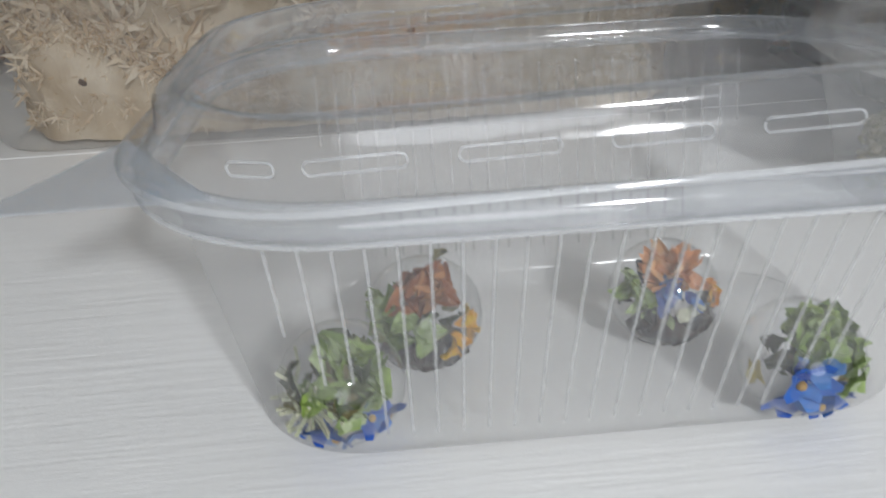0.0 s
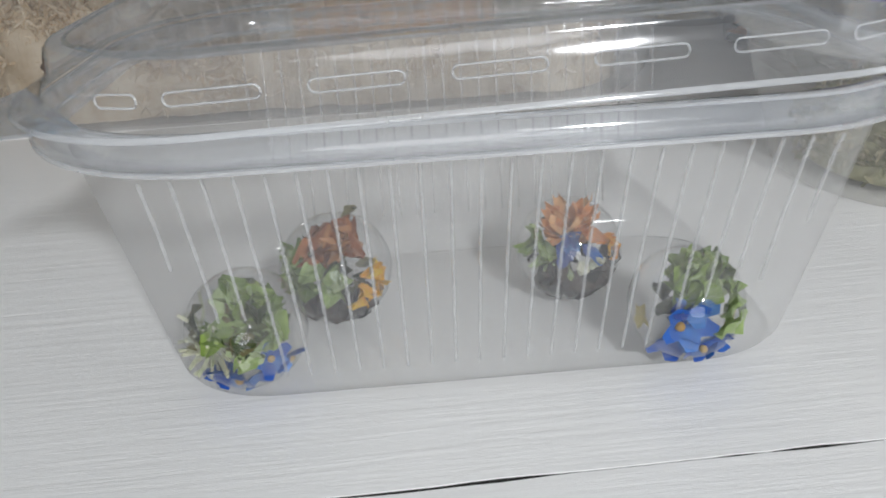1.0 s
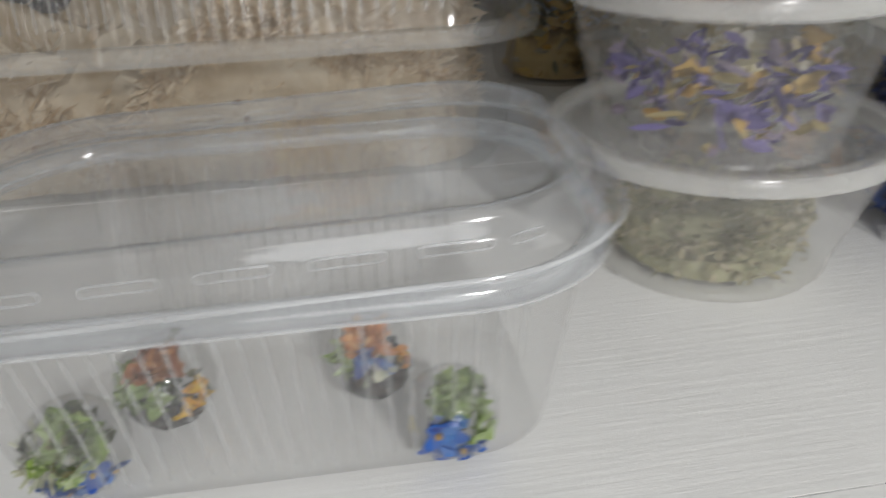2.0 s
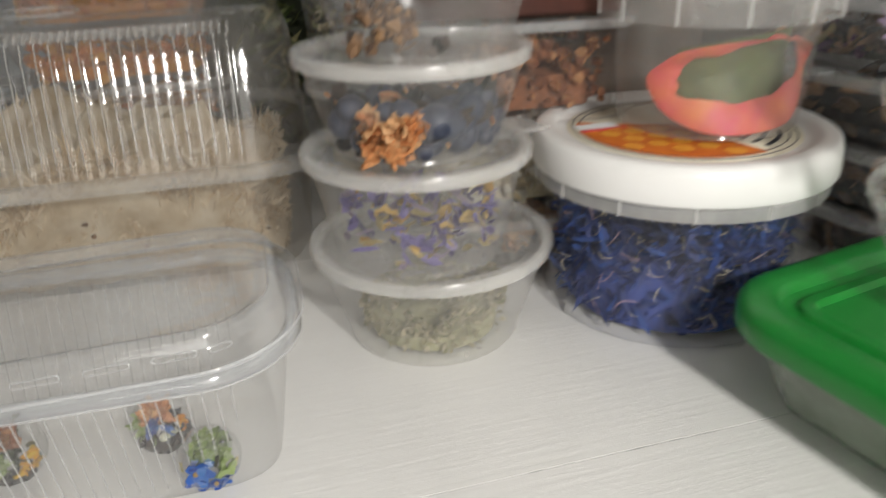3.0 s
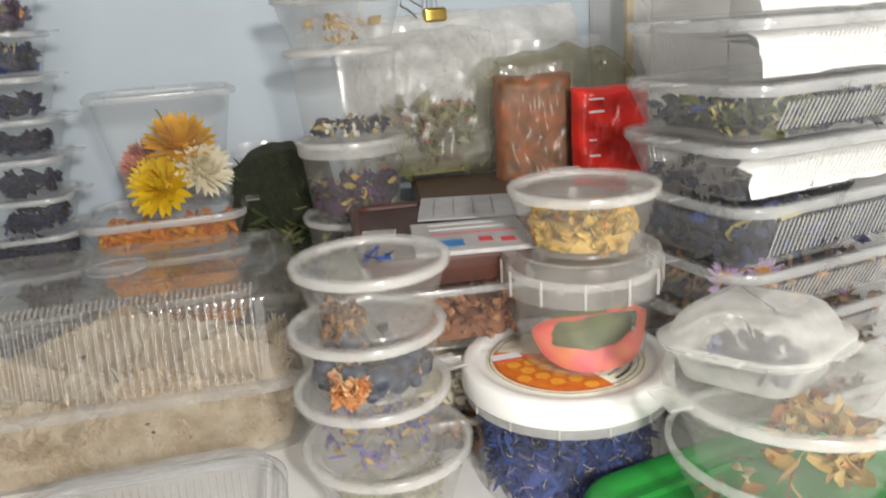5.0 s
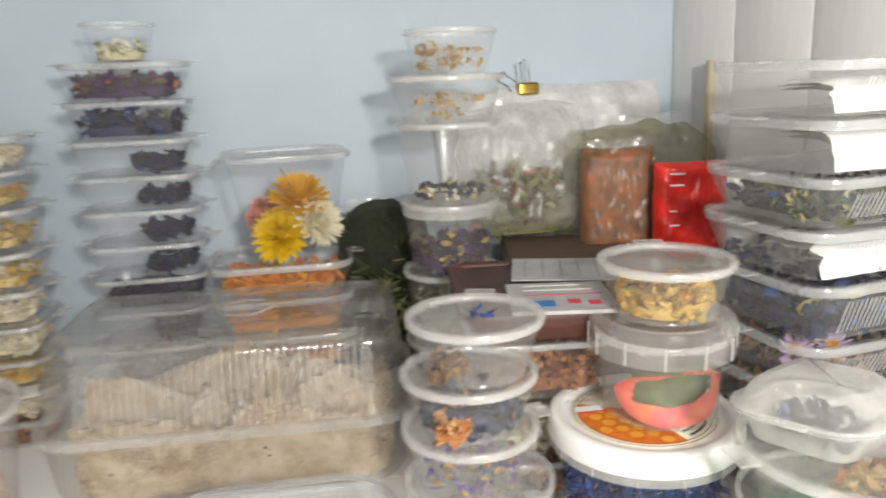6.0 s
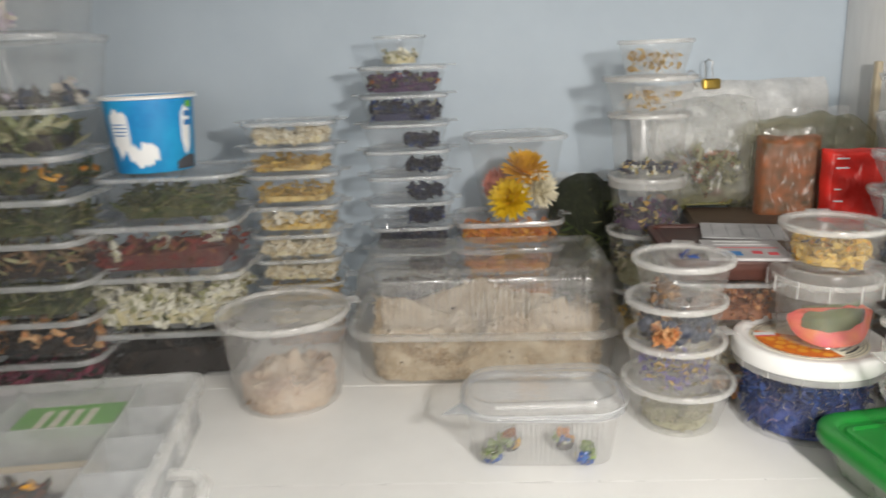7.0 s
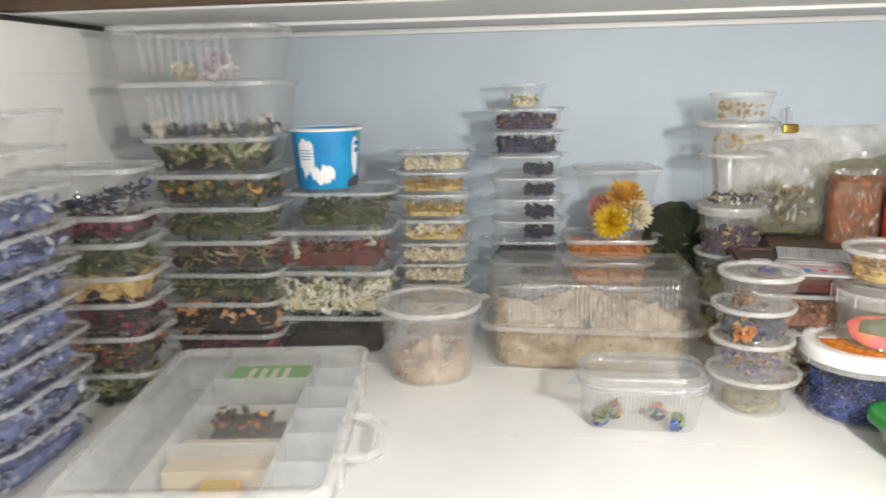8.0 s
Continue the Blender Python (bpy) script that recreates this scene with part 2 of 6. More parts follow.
F_POP = flake("cream_dried_blossom", [(0.72, 0.63, 0.45), (0.78, 0.71, 0.55), (0.62, 0.51, 0.32), (0.80, 0.76, 0.64)])
F_POPW = flake("white_dried_blossom", [(0.80, 0.78, 0.66), (0.84, 0.82, 0.72), (0.76, 0.72, 0.52), (0.82, 0.79, 0.66), (0.30, 0.30, 0.14)])
F_YEL = flake("yellow_dried_daisy", [(0.70, 0.40, 0.05), (0.62, 0.42, 0.12), (0.50, 0.34, 0.10), (0.74, 0.52, 0.14), (0.40, 0.28, 0.09)])
F_ORANGE = flake("orange_dried_petal", [(0.72, 0.26, 0.02), (0.80, 0.38, 0.03), (0.66, 0.20, 0.03)])
F_PEACH = flake("peach_dried_bloom", [(0.72, 0.34, 0.14), (0.80, 0.48, 0.24), (0.66, 0.28, 0.10)])
F_NAVY = flake("navy_dried_petal", [(0.014, 0.016, 0.034), (0.018, 0.023, 0.065), (0.028, 0.020, 0.038), (0.024, 0.036, 0.10), (0.012, 0.012, 0.016)])
F_PURPLE = flake("purple_dried_petal", [(0.08, 0.022, 0.09), (0.13, 0.04, 0.12), (0.045, 0.022, 0.055), (0.16, 0.13, 0.05), (0.03, 0.022, 0.034)])
F_LAV = flake("lilac_dried_petal", [(0.17, 0.14, 0.34), (0.24, 0.20, 0.42), (0.30, 0.25, 0.33), (0.42, 0.34, 0.16), (0.12, 0.10, 0.26)])
F_CORN = flake("cornflower_blue_petal", [(0.014, 0.040, 0.19), (0.019, 0.064, 0.28), (0.032, 0.095, 0.36), (0.042, 0.066, 0.22), (0.012, 0.022, 0.10)])
F_CORNW = flake("pale_dry_stamen", [(0.62, 0.58, 0.48), (0.70, 0.66, 0.56), (0.42, 0.30, 0.40)])
F_SKY = flake("dusty_blue_petal", [(0.19, 0.23, 0.40), (0.28, 0.33, 0.50), (0.44, 0.47, 0.58), (0.10, 0.11, 0.22), (0.05, 0.05, 0.11), (0.56, 0.57, 0.63)])
F_HERB = flake("grey_green_herb", [(0.36, 0.33, 0.19), (0.46, 0.41, 0.26), (0.24, 0.24, 0.12), (0.54, 0.48, 0.34)])
F_GREEN = flake("dark_green_leaf", [(0.05, 0.075, 0.02), (0.08, 0.10, 0.03), (0.12, 0.13, 0.04), (0.04, 0.05, 0.02), (0.20, 0.18, 0.08)])
F_OLIVE = flake("olive_dried_stalk", [(0.22, 0.22, 0.08), (0.34, 0.32, 0.14), (0.14, 0.14, 0.05), (0.44, 0.42, 0.24)])
F_RED = flake("red_dried_petal", [(0.20, 0.025, 0.022), (0.30, 0.05, 0.035), (0.13, 0.025, 0.025), (0.28, 0.12, 0.05)])
F_RUST = flake("rust_dried_seed", [(0.28, 0.10, 0.04), (0.40, 0.16, 0.06), (0.20, 0.07, 0.03), (0.46, 0.22, 0.09)])
F_BROWN = flake("brown_dried_leaf", [(0.16, 0.09, 0.05), (0.26, 0.15, 0.08), (0.34, 0.20, 0.10), (0.10, 0.06, 0.04)])
F_WINE = flake("wine_dried_petal", [(0.14, 0.02, 0.05), (0.22, 0.03, 0.08), (0.08, 0.015, 0.03), (0.30, 0.05, 0.09)])
F_BLACK = flake("black_dried_leaf", [(0.018, 0.014, 0.012), (0.035, 0.025, 0.018), (0.05, 0.03, 0.02), (0.014, 0.014, 0.016)])
F_BERRY = plain("dark_blue_berry_skin", (0.014, 0.018, 0.035), (0.035, 0.045, 0.08), 200, 0.5, 0.3, 0.0005)
F_FLUFF = flake("beige_seed_fluff", [(0.72, 0.60, 0.44), (0.78, 0.68, 0.53), (0.62, 0.49, 0.33), (0.82, 0.74, 0.61)], sheer=0.5, low=0.92, high=1.04)
F_FLUFF_PINK = flake("pinkish_seed_fluff", [(0.78, 0.64, 0.53), (0.82, 0.71, 0.62), (0.70, 0.54, 0.43), (0.85, 0.77, 0.69)], sheer=0.5, low=0.92, high=1.04)
F_NUT = flake("tan_dried_bud", [(0.56, 0.38, 0.13), (0.66, 0.48, 0.20), (0.46, 0.28, 0.08)])
F_STRAWY = flake("yellow_strawflower_petal", [(0.84, 0.52, 0.015), (0.86, 0.60, 0.03), (0.80, 0.42, 0.015)], 0.45)
F_STRAWO = flake("orange_strawflower_petal", [(0.80, 0.36, 0.01), (0.84, 0.46, 0.02), (0.72, 0.28, 0.01)], 0.45)
F_STRAWC = flake("cream_strawflower_petal", [(0.82, 0.74, 0.52), (0.86, 0.80, 0.62), (0.78, 0.66, 0.40)], 0.45)
F_STRAWP = flake("pink_strawflower_petal", [(0.60, 0.20, 0.16), (0.68, 0.28, 0.22), (0.50, 0.13, 0.12)], 0.45)
F_BLUEF = flake("bright_blue_petal", [(0.04, 0.11, 0.40), (0.07, 0.18, 0.50), (0.11, 0.25, 0.56), (0.05, 0.09, 0.32)], 0.5)
F_LIME = flake("pale_green_moss", [(0.24, 0.34, 0.07), (0.36, 0.46, 0.14), (0.46, 0.56, 0.28), (0.16, 0.24, 0.05)], 0.6)
F_LILACW = flake("white_lilac_petal", [(0.72, 0.64, 0.74), (0.80, 0.76, 0.80), (0.56, 0.40, 0.62), (0.78, 0.70, 0.60)], 0.6)
F_MUSTARD = flake("mustard_yellow_petal", [(0.66, 0.54, 0.12), (0.72, 0.62, 0.20), (0.56, 0.46, 0.10)], 0.6)
F_POD = flake("pale_green_pod", [(0.30, 0.32, 0.15), (0.40, 0.41, 0.22), (0.24, 0.27, 0.11), (0.46, 0.45, 0.28)], 0.55)
F_LICHEN = flake("pale_grey_lichen", [(0.58, 0.60, 0.44), (0.66, 0.66, 0.50), (0.50, 0.53, 0.36)], 0.7)

# ---- structure ----
def structure(name, b, mat, label, category, sharp=38.0):
    return tagged(new(name, b.mesh(name, mat, sharp)), label, category, kind="structure")


WALL_Y, SHELF_Z = 0.503, 0.474
table = tagged(new("table_top"), "white painted wooden shelf boards with a dark crack between them", "table top", kind="structure")
b = Build()
slab(b, -0.76, 0.72, -0.52, 0.55, -0.045, -0.0155, 0.002)
part("underlay", b.mesh("underlay", GAP_DARK), table, "dark grimy underside board")
b = Build()
slab(b, -0.765, 0.74, WALL_Y, WALL_Y + 0.03, -0.05, 0.56)
structure("wall_back", b, WALL_BLUE, "pale blue painted back wall of the cupboard", "wall")
b = Build()
slab(b, -0.775, -0.745, -0.52, WALL_Y, -0.05, 0.475)
slab(b, -0.7455, -0.741, -0.52, WALL_Y, 0.405, 0.47)
structure("wall_left", b, WALL_WHITE, "white painted side wall of the cupboard", "wall")
right = tagged(new("wall_right"), "greyish white side wall of upright grooved boards", "wall", kind="structure")
right.matrix_basis = pose(0.476, WALL_Y, 0, 0, 0, 11)
b = Build()
slab(b, 0.006, 0.03, -1.05, 0.0, -0.05, 0.56)
part("backing", b.mesh("backing", BOARD_GREY), right)
b = Build()
slab(b, -0.74, 0.74, 0.10, WALL_Y, SHELF_Z, SHELF_Z + 0.022, 0.001)
upper = structure("upper_shelf", b, SHELF_WHITE, "white painted underside of the shelf board above", "shelf")
for y0, y1, drop in ((WALL_Y - 0.018, WALL_Y, 0.010), (0.30, 0.345, 0.006)):
    b = Build()
    slab(b, -0.74, 0.60, y0, y1, SHELF_Z - drop, SHELF_Z - 0.0004, 0.001)
    part("cleat", b.mesh("cleat", SHELF_WHITE), upper)
b = Build()
slab(b, -0.76, 0.74, 0.080, 0.0995, SHELF_Z + 0.003, SHELF_Z + 0.03, 0.001)
part("front_edge", b.mesh("front_edge", BROWN_WOOD), upper, "dark brown wooden front edge")
b = Build()
slab(b, -0.7408, -0.735, -0.3, 0.30, SHELF_Z - 0.008, SHELF_Z - 0.0015)
structure("trim", b, GAP_DARK, "dark gap strip under the upper shelf board", "trim")
# the plain cupboard base under the boards
b = Build()
slab(b, -0.76, 0.73, -0.50, 0.53, -0.828, -0.0475, 0.003)
structure("cupboard_base", b, WALL_WHITE, "plain white base of the cupboard under the boards", "cupboard")
# an assumed room behind the viewer, unseen, added to enclose the fill lamp
b = Build()
slab(b, -2.2, 2.2, -3.2, 0.9, -0.86, -0.83)
structure("floor", b, plain("brown_floor", (0.16, 0.11, 0.07), (0.26, 0.18, 0.12), 6, 0.5, 0.2, stretch=(1, 8, 1)), "assumed brown wooden floor of the unseen room", "floor")
b = Build()
slab(b, -2.2, 2.2, -3.2, 0.9, 1.72, 1.75)
structure("ceiling", b, WALL_WHITE, "assumed plain white ceiling of the unseen room", "ceiling")
b = Build()
slab(b, -2.23, -2.2, -3.2, 0.9, -0.83, 1.72)
slab(b, 2.2, 2.23, -3.2, 0.9, -0.83, 1.72)
slab(b, -2.2, 2.2, -3.23, -3.2, -0.83, 1.72)
slab(b, -2.2, -0.80, 0.87, 0.9, -0.83, 1.72)
slab(b, 0.80, 2.2, 0.87, 0.9, -0.83, 1.72)
slab(b, -0.80, 0.80, 0.875, 0.9, -0.83, 1.72)
structure("wall_room", b, plain("room_wall_paint", (0.60, 0.57, 0.52), (0.66, 0.63, 0.58), 4, 0.85, 0.1), "assumed plain walls of the unseen room around the cupboard", "wall")


# ---- containers ----
MESHES = {}


def kept(key, make):
    if key not in MESHES:
        MESHES[key] = make()
    return MESHES[key]


def tub_meshes(w, d, h, r, taper, ribs, lid, rim, mats, tabs):
    ring_rib = outline(w, d, r, 8, ribs, 0.0011 if ribs < 0.005 else 0.0008, 0.0009)
    ring = outline(w, d, r, 9)

    def body():
        b = Build()
        hi = 1.0 if ribs else 0.0
        loft(b, ring_rib, [(-taper - 0.004, 0.0012), (-taper - 0.0035, 0.0), (-taper - 0.0015, 0.0), (-taper, 0.0022), (-taper + 0.0004, 0.006, hi),
                           (-taper * 0.06 - 0.0004, h - 0.011, hi), (-taper * 0.04, h - 0.008), (0, h - rim)], True)
        return b.mesh("tub_body", mats[0], 50)

    def lip():
        b = Build()
        loft(b, ring, [(0.0, h - rim), (0.0022, h - rim), (0.0028, h - rim * 0.8), (0.0028, h - rim * 0.25), (0.0020, h), (0.0, h), (-0.0006, h - rim * 0.5)], closed=True)
        return b.mesh("tub_rim", mats[1], 50)

    def cover():
        b = Build()
        t = 0.0012
        loft(b, ring, [(0.0034, h - 0.003), (0.0040, h - 0.0034), (0.0044, h + 0.0006), (0.0034, h + 0.0018), (-0.0012, h + 0.0018), (-0.0024, h + 0.0008),
                       (-0.0030, h - 0.0012), (-0.008, h - 0.0016), (-0.0092, h - 0.0008)], False, True)
        loft(b, ring, [(0.0032, h - 0.003), (0.0035, h + t * 0.4), (-0.0008, h + t * 0.6)])
        return b.mesh("tub_lid", mats[2], 50)

    def tab():
        b = Build()
        slab(b, -0.011, 0.011, -0.009, 0.004, h - 0.0004, h + 0.0012, 0.0006)
        return b.mesh("lid_tab", mats[1])

    key = (round(w, 4), round(d, 4), round(h, 4), round(r, 4), round(taper, 4), ribs, rim, mats[0].name)
    out = {"body": kept(("body", *key), body), "rim": kept(("rim", *key), lip)}
    if lid:
        out["lid"] = kept(("lid", *key), cover)
        if tabs:
            out["tab"] = kept(("tab", *key), tab)
    return out


def tub(x, y, z, w, d, h, label, group="", rot=0.0, r=0.018, taper=0.010, ribs=0.0, lid=True, rim=0.0055, mats=None, tabs=(), name="food_box", category="plastic box", tilt=(0, 0)):
    """A thin plastic container with a thick rim and a press-on lid. Round ones have r = w / 2."""
    mats = mats or (BOX_PP, BOX_RIM, BOX_PP)
    me = tub_meshes(w, d, h, r, taper, ribs, lid, rim, mats, tabs)
    root = thing(name, pose(x, y, z, tilt[0], tilt[1], rot), label, category, group)
    part("body", me["body"], root)
    part("rim", me["rim"], root)
    if lid:
        cap = part("lid", me["lid"], root)
        for a in tabs:
            reach = (w if abs(math.sin(radians(a))) < 0.7 else d) / 2
            part("tab", me["tab"], cap, m=pose(0, 0, 0, 0, 0, a + 90) @ pose(0, -reach - 0.006, 0))
    return root


# ---- dried plants ----
def petal_tpl(wid=0.45, curl=0.25, fold=0.12):
    v = [(0, 0, 0), (0.35, wid / 2, fold), (0.35, 0, curl * 0.25), (0.35, -wid / 2, fold), (0.75, wid * 0.42, curl * 0.6 + fold), (0.75, 0, curl * 0.6), (0.75, -wid * 0.42, curl * 0.6 + fold), (1, 0, curl)]
    f = [(0, 2, 1), (0, 3, 2), (1, 2, 5, 4), (2, 3, 6, 5), (4, 5, 7), (5, 6, 7)]
    return np.array(v) - (0.5, 0, 0), f


def crumple_tpl(seed, wid=0.62):
    """A dried leaf, creased and rolled in on itself with a ragged edge."""
    rr = random.Random(seed)
    rows, n = [], 5
    for i in range(n):
        t = i / (n - 1)
        half = wid / 2 * math.sin(math.pi * (0.10 + 0.82 * t)) * rr.uniform(0.7, 1.15)
        lift = 0.20 * math.sin(4.2 * t + seed) + rr.uniform(-0.05, 0.05)
        for s in (-1.0, -0.45, 0.1, 0.6, 1.0):
            rows.append((t - 0.5 + rr.uniform(-0.05, 0.05), half * s * 0.8, lift + 0.22 * abs(s) ** 1.5 * rr.uniform(0.3, 1.3) + rr.uniform(-0.05, 0.05)))
    return np.array(rows), [(5 * i + j, 5 * i + j + 1, 5 * i + j + 6, 5 * i + j + 5) for i in range(n - 1) for j in range(4)]


def chunk_tpl(seed):
    rr = random.Random(seed)
    bm = bmesh.new()
    bmesh.ops.create_icosphere(bm, subdivisions=1, radius=0.5)
    v = np.array([(p.co.x, p.co.y, p.co.z) for p in bm.verts]) * np.array([[rr.uniform(0.7, 1.2)] * 3 for _ in bm.verts])
    f = [tuple(q.index for q in face.verts) for face in bm.faces]
    bm.free()
    return v, f


def ball_tpl():
    bm = bmesh.new()
    bmesh.ops.create_icosphere(bm, subdivisions=2, radius=0.5)
    v = np.array([(p.co.x, p.co.y, p.co.z) for p in bm.verts])
    f = [tuple(q.index for q in face.verts) for face in bm.faces]
    bm.free()
    return v, f


def stick_tpl(bend=0.15, thick=0.035):
    rows = []
    for i in range(4):
        t = i / 3 - 0.5
        rows += [(t, math.cos(a) * thick, bend * (t * t * 4 - 0.5) + math.sin(a) * thick) for a in (0.5, 2.6, 4.7)]
    f = [(3 * j + i, 3 * j + (i + 1) % 3, 3 * j + 3 + (i + 1) % 3, 3 * j + 3 + i) for j in range(3) for i in range(3)] + [(2, 1, 0), (9, 10, 11)]
    return np.array(rows), f


def curl_tpl(turn=3.4, wid=0.05):
    rows, n = [], 7
    for i in range(n):
        a = turn * i / (n - 1)
        x, y = 0.42 * math.sin(a), 0.30 * (1 - math.cos(a)) - 0.2
        rows += [(x, y, 0.1 * i / n - wid), (x * 0.94, y + 0.02, 0.1 * i / n + wid)]
    return np.array(rows), [(2 * i, 2 * i + 1, 2 * i + 3, 2 * i + 2) for i in range(n - 1)]


def bloom_tpl(petals=5, cup=0.18):
    vs, fs = [], []
    for k in range(petals):
        a = 2 * math.pi * k / petals
        c, s = math.cos(a), math.sin(a)
        base = len(vs)
        for u, v, w in ((0.02, 0.03, 0), (0.28, 0.20, cup * 0.5), (0.50, 0.10, cup), (0.50, -0.10, cup), (0.28, -0.20, cup * 0.5), (0.02, -0.03, 0), (0.3, 0, cup * 0.25)):
            vs.append((c * u - s * v, s * u + c * v, w))
        fs += [(base, base + 1, base + 6), (base + 1, base + 2, base + 6), (base + 2, base + 3, base + 6), (base + 3, base + 4, base + 6), (base + 4, base + 5, base + 6), (base + 5, base, base + 6)]
    return np.array(vs), fs


def puff_tpl():
    """A knobbly blossom of five rounded lobes."""
    vs, fs = [], []
    v, f = chunk_tpl(3)
    for k in range(5):
        a = 2 * math.pi * k / 5
        base = len(vs)
        vs += [tuple(p) for p in v * (0.52, 0.52, 0.40) + (0.30 * math.cos(a), 0.30 * math.sin(a), 0.05 * (k % 2))]
        fs += [tuple(base + i for i in q) for q in f]
    return np.array(vs), fs


def fluff_tpl():
    """A tuft of hair-thin blades from one point."""
    rr = random.Random(4)
    vs, fs = [], []
    for k in range(7):
        d = Vector((rr.gauss(0, 1), rr.gauss(0, 1), rr.gauss(0, 1))).normalized()
        side = d.cross(Vector((0.2, 0.5, 0.8))).normalized() * 0.026
        base = len(vs)
        vs += [tuple(side * 1.6), tuple(-side * 1.6), tuple(d * 0.3 + side * 1.8), tuple(d * 0.3 - side * 1.8), tuple(d * 0.55)]
        fs += [(base, base + 1, base + 3, base + 2), (base + 2, base + 3, base + 4)]
    return np.array(vs), fs


TPL = {"petal": petal_tpl(), "strap": petal_tpl(0.16, 0.35, 0.05), "leaf": crumple_tpl(2), "scrap": crumple_tpl(5, 0.8), "chunk": chunk_tpl(3), "lump": chunk_tpl(9), "ball": ball_tpl(),
       "stick": stick_tpl(), "stem": stick_tpl(0.08, 0.02), "pod": stick_tpl(0.22, 0.075), "curl": curl_tpl(), "wisp": curl_tpl(2.2, 0.012), "fluff": fluff_tpl(), "puff": puff_tpl(), "bloom": bloom_tpl(), "daisy": bloom_tpl(8, 0.1)}


def spin(rng, flat):
    """A random turn; flat: 1 lies down, 0 any way."""
    e = Euler((rng.uniform(-3.1, 3.1) * (1 - flat) + rng.uniform(-0.5, 0.5) * flat, rng.uniform(-1.5, 1.5) * (1 - flat) + rng.uniform(-0.4, 0.4) * flat, rng.uniform(0, 6.28)))
    return np.array(e.to_matrix())


def scatter(b, rng, kind, n, size, where, mat, flat=0.3, spread=0.35):
    tv, tf = TPL[kind]
    for _ in range(n):
        s = size * rng.uniform(1 - spread, 1 + spread)
        b.add(tv * s @ spin(rng, flat).T + where(), tf, mat)


def heap_fn(seed, rough=0.35):
    ox, oy = seed * 3.17 % 11, seed * 1.93 % 7
    return lambda u, v: 1 - rough * 0.5 + rough * noise.noise((u * 2.2 + ox, v * 2.2 + oy, 0.3)) * 1.6


def soft_mass(b, w, d, r, surface, seed):
    """A closed downy heap with a billowing skin."""
    base = outline(w, d, r, 10)
    seg = np.linalg.norm(np.roll(base[:, :2], -1, 0) - base[:, :2], axis=1)
    length = np.concatenate([[0], np.cumsum(seg)])
    n, rows = 150, []
    pts = np.array([[np.interp(q, length, np.append(base[:, c], base[0, c])) for c in range(4)] for q in np.linspace(0, length[-1], n, endpoint=False)])
    levels = [(1.0, k / 14) for k in range(15)] + [(1 - 0.08 * k, 1.0 + 0.012 * k) for k in range(1, 12)]
    for shrink, share in levels:
        for p in pts:
            px, py = p[0] * shrink, p[1] * shrink
            z = 0.0006 + share * surface(px, py) * 0.97
            soft = noise.noise((px * 60 + seed, py * 60, z * 60)) + 0.6 * noise.noise((px * 170, py * 170 + seed, z * 170)) + 0.3 * noise.noise((px * 420, py * 420, z * 420))
            o = 0.0040 * soft - 0.010 * max(0.0, share - 0.8) * (shrink == 1.0) * 2
            rows.append((px + p[2] * o, py + p[3] * o, max(0.0004, z + (0.0100 * soft if share > 0.9 else 0.0))))
    k = len(levels)
    faces = [(j * n + i, j * n + (i + 1) % n, (j + 1) * n + (i + 1) % n, (j + 1) * n + i) for j in range(k - 1) for i in range(n)]
    faces.append(tuple((k - 1) * n + i for i in range(n)))
    b.add(rows, faces, 0)


